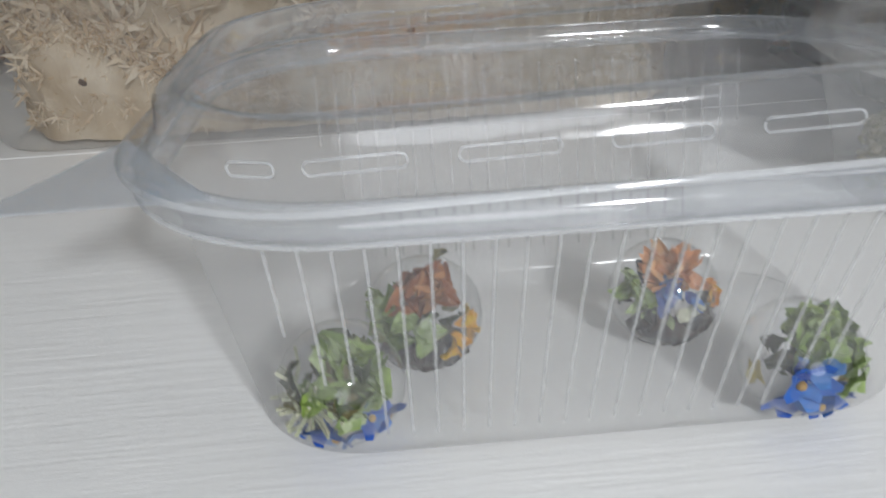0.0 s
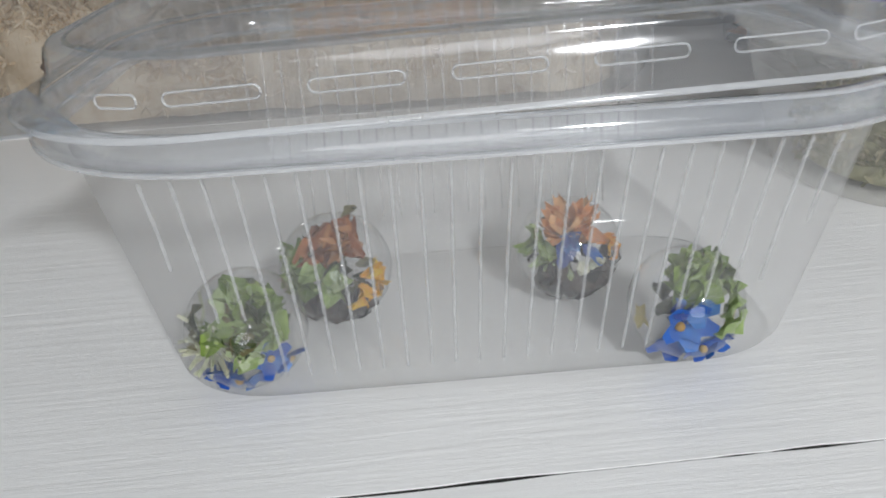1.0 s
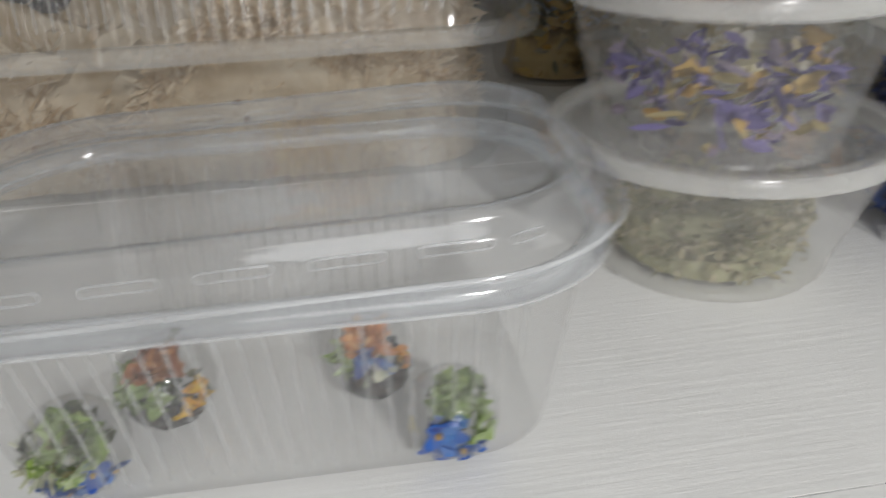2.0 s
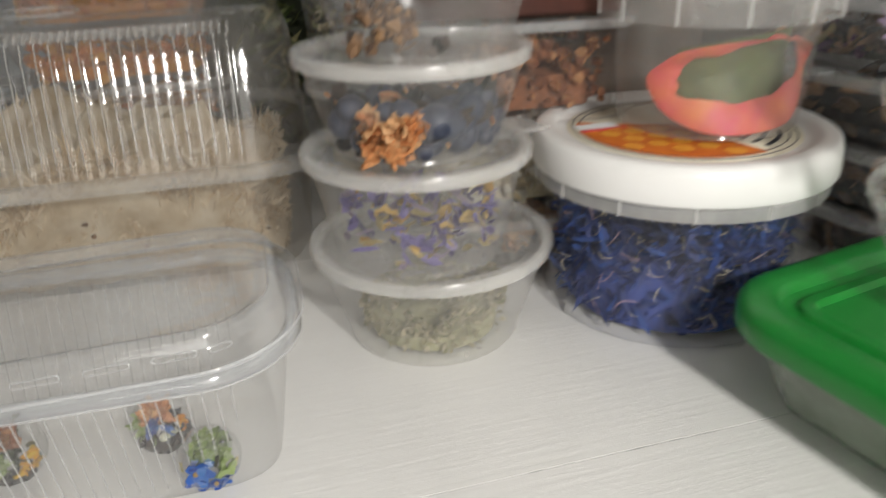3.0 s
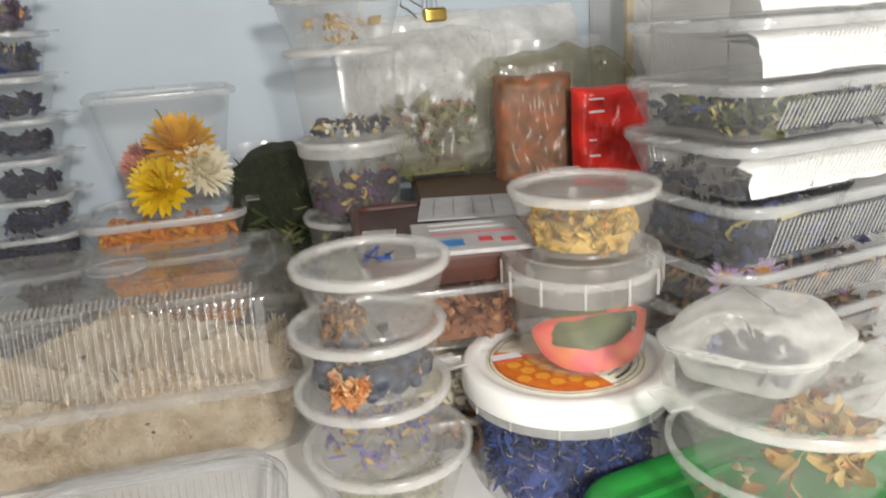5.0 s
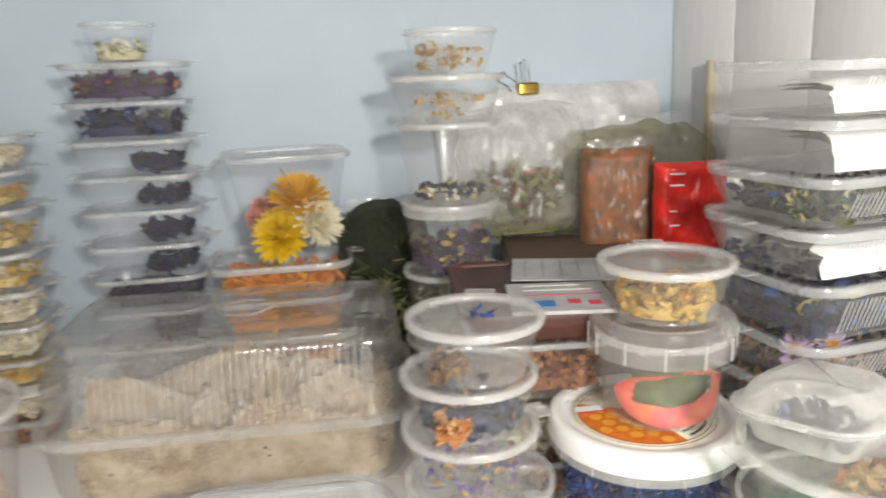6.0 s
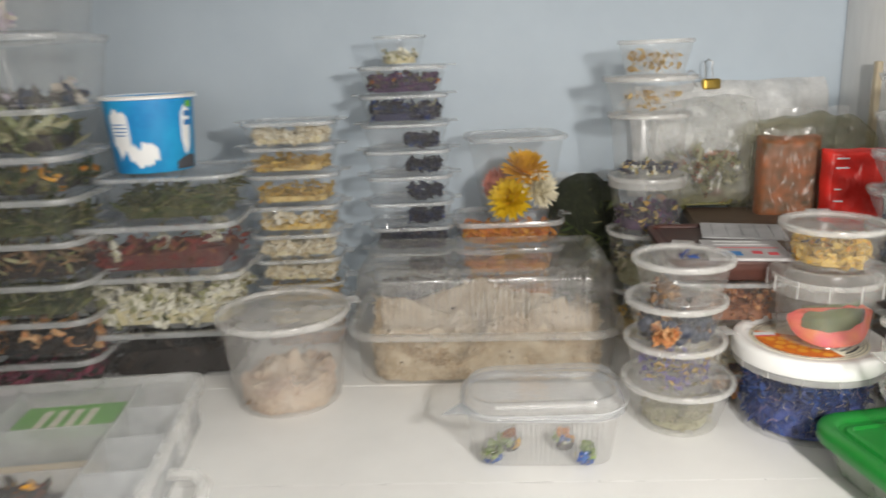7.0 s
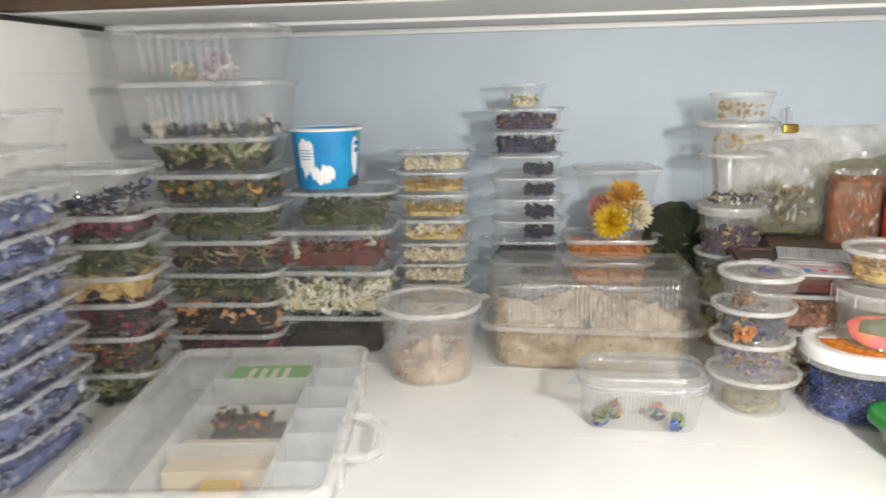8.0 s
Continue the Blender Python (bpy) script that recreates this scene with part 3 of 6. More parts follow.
def pile(x, y, z, w, d, r, height, layers, label, category="dried flowers", rot=0.0, core=None, seed=1, rough=0.35, name="dried_flowers", lean=(0.0, 0.0), group="", body=0.0):
    """Loose dried matter lying in a container: a lumpy core and flakes through and over it."""
    rng = random.Random(seed)
    b, mats = Build(), []
    hf = heap_fn(seed, rough)

    def surface(px, py):
        return max(0.12, hf(px / w * 2, py / d * 2) + lean[0] * px / w * 2 + lean[1] * py / d * 2) * height

    def inside(px, py):
        ax, ay = abs(px) - (w / 2 - r), abs(py) - (d / 2 - r)
        return (ax <= 0 or ay <= 0 or ax * ax + ay * ay <= r * r) and abs(px) <= w / 2 and abs(py) <= d / 2

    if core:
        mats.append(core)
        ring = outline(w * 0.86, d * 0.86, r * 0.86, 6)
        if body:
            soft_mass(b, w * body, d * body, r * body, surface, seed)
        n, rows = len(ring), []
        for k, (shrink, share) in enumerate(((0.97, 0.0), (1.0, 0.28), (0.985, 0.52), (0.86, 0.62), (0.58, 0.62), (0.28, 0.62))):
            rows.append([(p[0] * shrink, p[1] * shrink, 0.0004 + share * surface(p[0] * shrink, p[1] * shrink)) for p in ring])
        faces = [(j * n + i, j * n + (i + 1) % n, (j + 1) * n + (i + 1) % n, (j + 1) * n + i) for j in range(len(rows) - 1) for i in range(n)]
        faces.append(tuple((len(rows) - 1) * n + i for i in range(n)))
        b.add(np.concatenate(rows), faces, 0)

    for kind, count, size, mat, *rest in layers:
        over = rest[0] if rest else 0.5
        mats.append(mat)
        idx = len(mats) - 1

        def where():
            for _ in range(40):
                px, py = rng.uniform(-w / 2, w / 2), rng.uniform(-d / 2, d / 2)
                if rng.random() < 0.62:
                    k = rng.choice((0, 0, 1, 2))
                    if k == 0:
                        py = -(d / 2 - size * 0.3) * rng.uniform(0.90, 1)
                    elif k == 1:
                        px = (w / 2 - size * 0.3) * rng.choice((-1, 1)) * rng.uniform(0.90, 1)
                    else:
                        a, q = rng.uniform(0, 6.283), rng.uniform(0.9, 1)
                        px, py = (w / 2 - size * 0.3) * q * math.cos(a), (d / 2 - size * 0.3) * q * math.sin(a)
                if inside(px + math.copysign(size * 0.25, px), py + math.copysign(size * 0.25, py)):
                    break
            top = surface(px, py)
            pz = top * (rng.uniform(0.8, 1.02) if rng.random() < over else rng.uniform(0.1, 0.95))
            return np.array((px, py, max(pz, size * 0.14)))

        scatter(b, rng, kind, count, size, where, idx, 0.35)
    ob = new(name, b.mesh(name, mats, 40))
    ob.matrix_basis = pose(x, y, z, 0, 0, rot)
    return tagged(ob, label, category, group, "stuff")


def fill(x, y, z, w, d, h, r, taper, rot, share, layers, label, core=None, seed=1, **more):
    """A pile that suits a tub of those measures."""
    k = taper * (1 - share * 0.5)
    return pile(x, y, z + 0.0016, w - 2 * k - 0.006, d - 2 * k - 0.006, max(r - k - 0.003, 0.004), h * share, layers, label, core=core, seed=seed, rot=rot, **more)

# ---- the box with resin balls ----
SEED_X, SEED_Y = 0.0164, 0.0335
NEAR_RIB = plastic("near_box_rib", 0.26, body=(0.93, 0.94, 0.95), rough=0.1, gloss=1.2)
NEAR_MATS = (plastic("near_box_plastic", 0.14, body=(0.88, 0.885, 0.89), rough=0.16, cloud=0.15),
             plastic("near_box_rim", 0.19, body=(0.80, 0.85, 0.93), rough=0.10, cloud=0.2, gloss=0.9),
             plastic("near_box_lid", 0.12, body=(0.86, 0.89, 0.94), rough=0.07, gloss=0.9),
             plastic("near_box_lid_band", 0.11, body=(0.80, 0.85, 0.93), rough=0.10, gloss=1.0),
             plastic("near_box_pressed_edge", 0.36, body=(0.93, 0.95, 0.97), rough=0.08, gloss=1.0))


def make_seed_box():
    w, d, h, r = 0.1365, 0.0860, 0.0570, 0.029
    root = thing("food_box", pose(SEED_X, SEED_Y, 0.0004, 0, 0, -1.2), "clear ribbed plastic box holding four resin flower balls, lid askew", "plastic box")
    ring = outline(w, d, r, 14)
    b = Build()
    slim = ring.copy()
    slim[:, 2] *= 0.60
    loft(b, slim, [(-0.0205, 0.0012), (-0.0190, 0.0003), (-0.0172, 0.0), (-0.0152, 0.0005), (-0.0136, 0.0026), (-0.0126, 0.0060), (-0.0112, 0.0110),
                   (-0.0018, h - 0.0095), (-0.0010, h - 0.0070), (-0.0004, h - 0.0040)], True)
    body = part("body", b.mesh("seed_box_body", NEAR_MATS[0], 60), root)
    # moulded ribs on the long walls, shorter towards the corners
    def rib_mesh(low):
        b = Build()
        f = (low - 0.0110) / (h - 0.0205)
        tube(b, [(0, 0.0112 - 0.0094 * f, low), (0, 0.0068 - 0.0047 * f, (low + h - 0.0095) / 2), (0, 0.0018, h - 0.0095), (0, 0.0010, h - 0.0072)], 0.00030, 5)
        return b.mesh("rib", NEAR_RIB)

    def far_copy(me):
        far = me.copy()
        far.materials[0] = NEAR_MATS[0]
        return far

    tall, middle, short = rib_mesh(0.0075), rib_mesh(0.022), rib_mesh(0.034)
    for k in range(24):
        xs = -0.0500 + 0.0043 * k
        me = short if k in (0, 23) else middle if k in (1, 2, 21, 22) else tall
        part("rib", me, body, m=pose(xs, -d / 2 - 0.0002, 0))
        part("rib", kept((me.name, "far"), lambda: far_copy(me)), body, m=pose(xs, d / 2 + 0.0002, 0, 0, 0, 180))
    b = Build()
    loft(b, ring, [(-0.0006, h - 0.0046), (0.0036, h - 0.0046), (0.0042, h - 0.0038), (0.0036, h - 0.0014), (0.0022, h), (0.0006, h), (-0.0008, h - 0.0010)], closed=True)
    rim = part("rim", b.mesh("seed_box_rim", NEAR_MATS[1], 60), root)
    for lo, out_r in ((h - 0.0047, 0.0040), (h - 0.0002, 0.0023)):
        b = Build()
        loft(b, ring, [(out_r - 0.0004, lo), (out_r + 0.0002, lo - 0.0002), (out_r + 0.0003, lo + 0.0003), (out_r - 0.0003, lo + 0.0004)], closed=True)
        part("rim_edge", b.mesh("rim_edge", NEAR_MATS[4], 60), rim)
    # the lid: flange, lower wall, stepped upper band, rolled edge and a sunken panel
    lid_at = pose(0.0005, -0.0030, h + 0.0030, 0, -1.6, 0)
    b = Build()
    loft(b, ring, [(0.0046, -0.0008), (0.0050, -0.0003), (0.0046, 0.0002), (0.0012, 0.0003), (0.0006, 0.0008), (-0.0002, 0.0030), (-0.0008, 0.0034)])
    loft(b, ring, [(-0.0026, 0.0082), (-0.0050, 0.0084), (-0.0070, 0.0078), (-0.0086, 0.0064), (-0.0104, 0.0060), (-0.0170, 0.0058)], False, True)
    lid = part("lid", b.mesh("seed_lid", NEAR_MATS[2], 60), root, "clear domed lid sitting askew on the rim", lid_at)
    b = Build()
    loft(b, ring, [(-0.0008, 0.0034), (-0.0012, 0.0038), (-0.0016, 0.0066), (-0.0019, 0.0075), (-0.0026, 0.0082)])
    part("lid_band", b.mesh("lid_band", NEAR_MATS[3], 60), lid, "bluish glossy band round the lid")
    b = Build()
    loft(b, ring, [(0.0047, -0.0007), (0.0051, -0.0005), (0.0051, -0.0001), (0.0047, 0.0002)], closed=True)
    part("flange_edge", b.mesh("flange_edge", NEAR_MATS[4], 60), lid)
    b = Build()
    loft(b, ring, [(-0.0046, 0.0083), (-0.0050, 0.0086), (-0.0054, 0.0084), (-0.0050, 0.0082)], closed=True)
    part("panel_edge", b.mesh("panel_edge", NEAR_MATS[3], 60), lid)

    # pressed slots along the front and the back wall
    def slot_mesh(half):
        b = Build()
        pts = []
        for i in range(20):
            a = 2 * math.pi * i / 20
            pts.append(((half if math.cos(a) > 0 else -half) + 0.0009 * math.cos(a), -0.0004, 0.0009 * math.sin(a)))
        tube(b, pts + pts[:1], 0.00016, 5)
        return b.mesh("pressed_slot", NEAR_MATS[4])

    full, small = slot_mesh(0.0052), slot_mesh(0.0022)
    for xs in (-0.0372, -0.0190, -0.0008, 0.0174, 0.0354):
        part("pressed_slot", full, lid, m=pose(xs, -d / 2 + 0.0008, 0.0034, -6))
        part("pressed_slot", full, lid, m=pose(xs, d / 2 - 0.0008, 0.0034, 6, 0, 180))
    for xs in (-0.0495, 0.0480):
        part("pressed_slot", small, lid, m=pose(xs, -d / 2 + 0.0022, 0.0034, -6, 0, -20 if xs < 0 else 20))
    # corner tabs
    b = Build()
    b.add([(-0.055, -0.041, 0), (-0.0715, -0.018, 0.0004), (-0.0880, -0.034, -0.0026), (-0.055, -0.041, 0.0004), (-0.0715, -0.018, 0.0008), (-0.0880, -0.034, -0.0022)],
          [(2, 1, 0), (3, 4, 5), (0, 1, 4, 3), (1, 2, 5, 4), (2, 0, 3, 5)])
    part("tab", b.mesh("corner_tab", plastic("near_box_tab", 0.30, body=(0.66, 0.71, 0.78), rough=0.12, gloss=0.8)), lid)
    return root


make_seed_box()


def resin_ball(x, y, radius, pieces, label, seed, core):
    """A clear cast ball with dried blossoms set just under its skin; pieces of (part, kind, material, size, places round and up)."""
    rng = random.Random(seed)
    root = thing("resin_ball", pose(x, y, 0.0019 + radius), label, "resin ball", "resin flower balls in the box")
    bm = bmesh.new()
    bmesh.ops.create_uvsphere(bm, u_segments=32, v_segments=18, radius=radius)
    me = bpy.data.meshes.new("resin")
    bm.to_mesh(me)
    bm.free()
    me.materials.append(RESIN)
    me.polygons.foreach_set("use_smooth", [True] * len(me.polygons))
    part("resin", me, root, "clear glossy resin")
    b = Build()
    scatter(b, rng, "scrap", 26, radius * 0.5, lambda: np.array([rng.gauss(0, 0.24), rng.gauss(0.12, 0.22), rng.gauss(0, 0.26)]) * radius, 0, 0.1)
    part("filling", b.mesh("filling", core, 40), root)
    for name, kind, mat, size, places in pieces:
        b = Build()
        tv, tf = TPL[kind]
        for az, el in places:
            for _ in range(1 if kind in ("bloom", "ball") else 2):
                a, e = radians(az + rng.uniform(-7, 7)), radians(el + rng.uniform(-7, 7))
                out = Vector((math.cos(e) * math.cos(a), math.cos(e) * math.sin(a), math.sin(e)))
                turn = np.array((out.to_track_quat("Z", "Y") @ Euler((rng.uniform(-0.35, 0.35), rng.uniform(-0.35, 0.35), rng.uniform(0, 6.28))).to_quaternion()).to_matrix())
                deep = 0.88 if kind == "ball" else 0.78
                b.add(tv * size * rng.uniform(0.85, 1.12) @ turn.T + np.array(out) * radius * deep, tf)
        part(name, b.mesh(name, mat, 40), root)
    return root


def spread(az0, az1, el0, el1, n, seed):
    rng = random.Random(seed)
    return [(rng.uniform(az0, az1), rng.uniform(el0, el1)) for _ in range(n)]


F_DEEPBLUE = flake("deep_blue_petal", [(0.02, 0.09, 0.42), (0.03, 0.13, 0.50), (0.05, 0.19, 0.56)], 0.5)
F_PALEGREEN = flake("pale_green_leaf", [(0.36, 0.46, 0.20), (0.46, 0.54, 0.30), (0.30, 0.40, 0.14)], 0.6)
resin_ball(-0.0288, 0.0120, 0.0112, [
    ("blossom", "bloom", F_DEEPBLUE, 0.0088, [(-112, -38), (-62, -16), (-74, -48), (-136, -44), (-30, -36), (-160, -50)]), ("seed", "ball", F_NUT, 0.0016, [(-108, -44), (-60, -14), (-30, -36)]),
    ("leaf_cup", "scrap", F_PALEGREEN, 0.0068, [(-82, 4), (-90, 26), (-60, 20)]), ("moss", "scrap", F_LIME, 0.0072, spread(-130, -20, 25, 75, 9, 1)),
    ("dark_moss", "scrap", F_GREEN, 0.0070, spread(-150, -40, 15, 60, 6, 2)), ("lichen", "stick", F_LICHEN, 0.0110, spread(-172, -118, -24, 30, 14, 3))],
    "clear resin ball with blue blossoms, green moss and pale lichen", 11, F_GREEN)
resin_ball(-0.0130, 0.0310, 0.0116, [
    ("petals", "scrap", F_RUST, 0.0085, spread(-120, -50, 48, 78, 7, 4)), ("yellow_petals", "scrap", F_STRAWY, 0.0062, [(-34, 16), (-42, -14), (-24, -18), (-56, -20)]),
    ("leaf_cup", "scrap", F_PALEGREEN, 0.0070, [(-88, 14), (-92, -4), (-112, 20)]), ("moss", "scrap", F_LIME, 0.0068, spread(-175, -118, -5, 50, 8, 5)), ("dark_seed", "chunk", F_BLACK, 0.0060, spread(-160, -20, -62, -24, 16, 6))],
    "clear resin ball with rust-red petals, yellow bits and green moss", 12, F_GREEN)
resin_ball(0.0362, 0.0320, 0.0110, [
    ("petals", "leaf", F_PEACH, 0.0080, spread(-125, -45, 50, 78, 7, 7)), ("yellow_petals", "scrap", F_STRAWO, 0.0052, [(-32, 18), (-26, 6)]), ("blue_petals", "petal", F_BLUEF, 0.0060, spread(-110, -75, 15, 34, 4, 8)),
    ("moss", "leaf", F_LIME, 0.0055, spread(-170, -110, 0, 34, 6, 9)), ("dark_seed", "chunk", F_BLACK, 0.0058, spread(-150, -30, -60, 2, 16, 10)), ("lichen", "chunk", F_LICHEN, 0.0036, [(-62, -4), (-48, -12), (-80, -8)])],
    "clear resin ball with peach petals and dark seeds", 13, F_BLACK)
resin_ball(0.0524, 0.0080, 0.0106, [
    ("blossom", "bloom", F_DEEPBLUE, 0.0096, [(-112, 2), (-72, -38), (-36, -44), (-120, -40)]), ("pale_blossom", "bloom", F_BLUEF, 0.0080, [(-104, 24)]), ("seed", "ball", F_NUT, 0.0017, [(-110, 2), (-76, -40)]),
    ("leaf_cup", "scrap", F_PALEGREEN, 0.0072, [(-84, 42), (-60, 0), (-50, 30)]), ("moss", "scrap", F_LIME, 0.0076, spread(-130, -20, 30, 80, 9, 11)), ("yellow_petals", "petal", F_MUSTARD, 0.0055, [(-18, -20), (-164, -12), (-22, -32)])],
    "clear resin ball with two blue blossoms in green moss", 14, F_GREEN)

# ---- the stack of four round cups ----
CUP_MATS = (PP, PP_RIM, PP_LID)


def cup(x, y, z, rt, rb, h, label, group, lid=True, tabs=(), mats=CUP_MATS, rim=0.0045, name="round_cup", rot=0.0, tilt=(0, 0)):
    return tub(x, y, z, 2 * rt, 2 * rt, h, label, group, rot, rt, rt - rb, 0.0, lid, rim, mats, tabs, name, "plastic cup", tilt)


G4 = "four stacked round cups"
cup(0.1525, 0.089, 0.0004, 0.0495, 0.0385, 0.0450, "frosted round plastic cup with grey-green dried herb", G4, mats=(plastic("frosted_polypropylene", 0.23, rough=0.22), PP_RIM, PP_LID))
cup(0.1455, 0.080, 0.0452, 0.0432, 0.0355, 0.0450, "frosted round plastic cup with lilac petals in a stack", G4, tabs=(12,))
cup(0.1460, 0.083, 0.0902, 0.0428, 0.0350, 0.0380, "frosted round plastic cup with dark berries in a stack", G4)
cup(0.1510, 0.083, 0.1282, 0.0425, 0.0345, 0.0385, "frosted round plastic cup with brown seed heads, topmost", G4, tabs=(75,))


def disc(x, y, z, r, height, layers, label, core=None, seed=1, **more):
    return pile(x, y, z, 2 * r, 2 * r, r, height, layers, label, core=core, seed=seed, **more)


HERB_CORE = plain("herb_core", (0.30, 0.30, 0.17), (0.44, 0.42, 0.27), 300, 0.9, 0.5)
disc(0.1525, 0.089, 0.002, 0.0340, 0.018, [("petal", 1300, 0.0034, F_HERB, 0.7), ("stick", 160, 0.006, F_HERB, 0.6)], "crumbled grey-green dried herb in a cup", HERB_CORE, 21, lean=(0.25, -0.1))
disc(0.1455, 0.080, 0.0470, 0.0340, 0.021, [("petal", 120, 0.0075, F_LAV, 0.5), ("strap", 70, 0.011, F_LAV, 0.5), ("scrap", 16, 0.008, F_NUT, 0.5)], "lilac dried petals in a cup", None, 22)
disc(0.1460, 0.083, 0.0920, 0.0355, 0.017, [("ball", 40, 0.0112, F_BERRY, 0.5), ("leaf", 40, 0.014, F_BLACK, 0.6), ("stick", 5, 0.020, F_PEACH, 1.0)], "dark blue dried berries with stalks in a cup", None, 23)
b = Build()
tv, tf = TPL["ball"]
b.add(tv * 0.0118, tf)
berry = b.mesh("dried_berry", F_BERRY)
for k, (ang, rad, up) in enumerate(((-92, 0.0275, 0.0), (-66, 0.0280, 0.0), (-42, 0.0275, 0.001), (-18, 0.0280, 0.0), (-55, 0.0285, 0.0105), (-30, 0.0285, 0.0110), (-148, 0.0275, 0.0), (-160, 0.0285, 0.0108))):
    solid("dried_berry", berry, pose(0.1460 + rad * math.cos(radians(ang)), 0.083 + rad * math.sin(radians(ang)), 0.0978 + up, 20 * k, 35 * k, 0), "dark blue wrinkled dried berry in a cup", "dried berry", "berries in the cup")
disc(0.133, 0.056, 0.0935, 0.014, 0.018, [("scrap", 110, 0.0085, F_PEACH, 0.6)], "one orange dried bloom among berries", None, 24)
disc(0.131, 0.066, 0.1300, 0.013, 0.020, [("chunk", 60, 0.0052, F_BROWN, 0.5), ("stick", 26, 0.010, F_BROWN, 0.6)], "brown dried seed head in a cup", None, 25)
disc(0.152, 0.060, 0.1300, 0.004, 0.004, [("chunk", 5, 0.004, F_BLACK, 0.5)], "small black seeds in a cup", None, 26)
disc(0.156, 0.083, 0.1662, 0.012, 0.002, [("strap", 5, 0.012, F_CORN, 1.0), ("stick", 5, 0.010, F_CORN, 1.0), ("stick", 4, 0.006, F_NAVY, 1.0)], "blue dried floret lying on a lid", None, 27, rough=0.0, lean=(0.0, 0.0))

# ---- the honey tub and what stands on it ----
HX, HY = 0.271, 0.085


def honey_tub():
    root = thing("honey_tub", pose(HX, HY, 0.0004) @ Matrix.Diagonal((0.875, 0.875, 1.075, 1)), "large clear tub of blue cornflower petals with a white lid", "plastic tub")
    ring = outline(0.140, 0.140, 0.070, 14)
    b = Build()
    loft(b, ring, [(-0.009, 0.0014), (-0.007, 0.0), (-0.004, 0.0006), (-0.002, 0.004), (0.0, 0.060)], True)
    part("body", b.mesh("tub_wall", plastic("tub_clear", 0.05, rough=0.1), 50), root)
    b = Build()
    loft(b, ring, [(0.0, 0.0575), (0.0048, 0.0575), (0.0052, 0.0625), (0.0030, 0.064), (0.0, 0.064)], closed=True)
    band = part("band", b.mesh("tub_band", MILKY, 50), root, "milky clear band under the lid")
    b = Build()
    slab(b, -0.0008, 0.0008, -0.0012, 0.0, 0.0576, 0.0640, 0.0002)
    rib = b.mesh("band_rib", MILKY)
    for k in range(14):
        a = 2 * math.pi * k / 14
        part("rib", rib, band, m=pose(0, 0, 0, 0, 0, math.degrees(a)) @ pose(0, -0.0750, 0))
    b = Build()
    loft(b, ring, [(0.0020, 0.0640), (0.0066, 0.0640), (0.0074, 0.0652), (0.0070, 0.0745), (0.0058, 0.0778), (0.0036, 0.0790), (-0.0020, 0.0790), (-0.0050, 0.0780), (-0.0062, 0.0768), (-0.0100, 0.0764)], False, True)
    lid = part("lid", b.mesh("white_lid", WHITE_PLASTIC, 50), root, "white plastic lid with a round printed label")
    ring = outline(0.104, 0.104, 0.052, 14)
    b = Build()
    loft(b, ring, [(0, 0.0766), (-0.0005, 0.0769)], True, True)
    label = part("label", b.mesh("paper_label", PRINT_CREAM), lid, "cream round label with honeycomb picture", Matrix.Diagonal((1.13, 1.13, 1, 1)))
    b = Build()
    n = 26
    inner = [(0.0475 * math.cos(a), 0.0475 * math.sin(a)) for a in np.linspace(radians(150), radians(285), n)]
    v = [(px, py, 0.0771) for px, py in inner] + [(-0.002, 0.004, 0.0771)]
    b.add(v, [(i, i + 1, n) for i in range(n - 1)], 0)
    rng = random.Random(5)
    for i in range(-9, 9):
        for j in range(-9, 9):
            cx, cy = (i + 0.5 * (j % 2)) * 0.0118, j * 0.0102
            ang = math.degrees(math.atan2(cy, cx)) % 360
            if 156 < ang < 280 and 0.004 < math.hypot(cx, cy) < 0.0410:
                b.add([(cx + 0.0050 * math.cos(radians(60 * q + 30)), cy + 0.0050 * math.sin(radians(60 * q + 30)), 0.0773) for q in range(6)], [tuple(range(6))], 1)
    part("picture", b.mesh("honeycomb", [PRINT_ORANGE, PRINT_AMBER]), label, "orange honeycomb picture")
    b = Build()
    for k, (a, ln) in enumerate(((298, 0.016), (306, 0.012), (315, 0.014), (325, 0.012), (340, 0.010))):
        ca, sa = math.cos(radians(a)), math.sin(radians(a))
        for s in (0.030, 0.036, 0.042):
            p = Matrix.Translation((s * ca, s * sa, 0)) @ pose(0, 0, 0, 0, 0, a + 90)
            q = [p @ Vector((u * 0.0036, v * 0.0011, 0.0772)) for u, v in ((-1, -1), (1, -1), (1, 1), (-1, 1))]
            b.add([tuple(c) for c in q], [(0, 1, 2, 3)])
    part("print", b.mesh("label_print", PRINT_DARK), label, "dark printed bars")
    b = Build()
    for rr in (0.0462, 0.0496):
        tube(b, [(rr * math.cos(a), rr * math.sin(a), 0.0770) for a in np.linspace(0, 2 * math.pi, 48)], 0.00025, 4)
    part("ring", b.mesh("label_ring", PRINT_DARK), label)
    b = Build()
    slab(b, -0.046, -0.026, 0.010, 0.018, 0.0770, 0.0774)
    part("flash", b.mesh("label_flash", PRINT_WHITE), label)
    b = Build()
    slab(b, -0.046, -0.024, 0.0075, 0.0098, 0.0770, 0.0774)
    part("stripe", b.mesh("label_stripe", PRINT_RED), label)
    return root


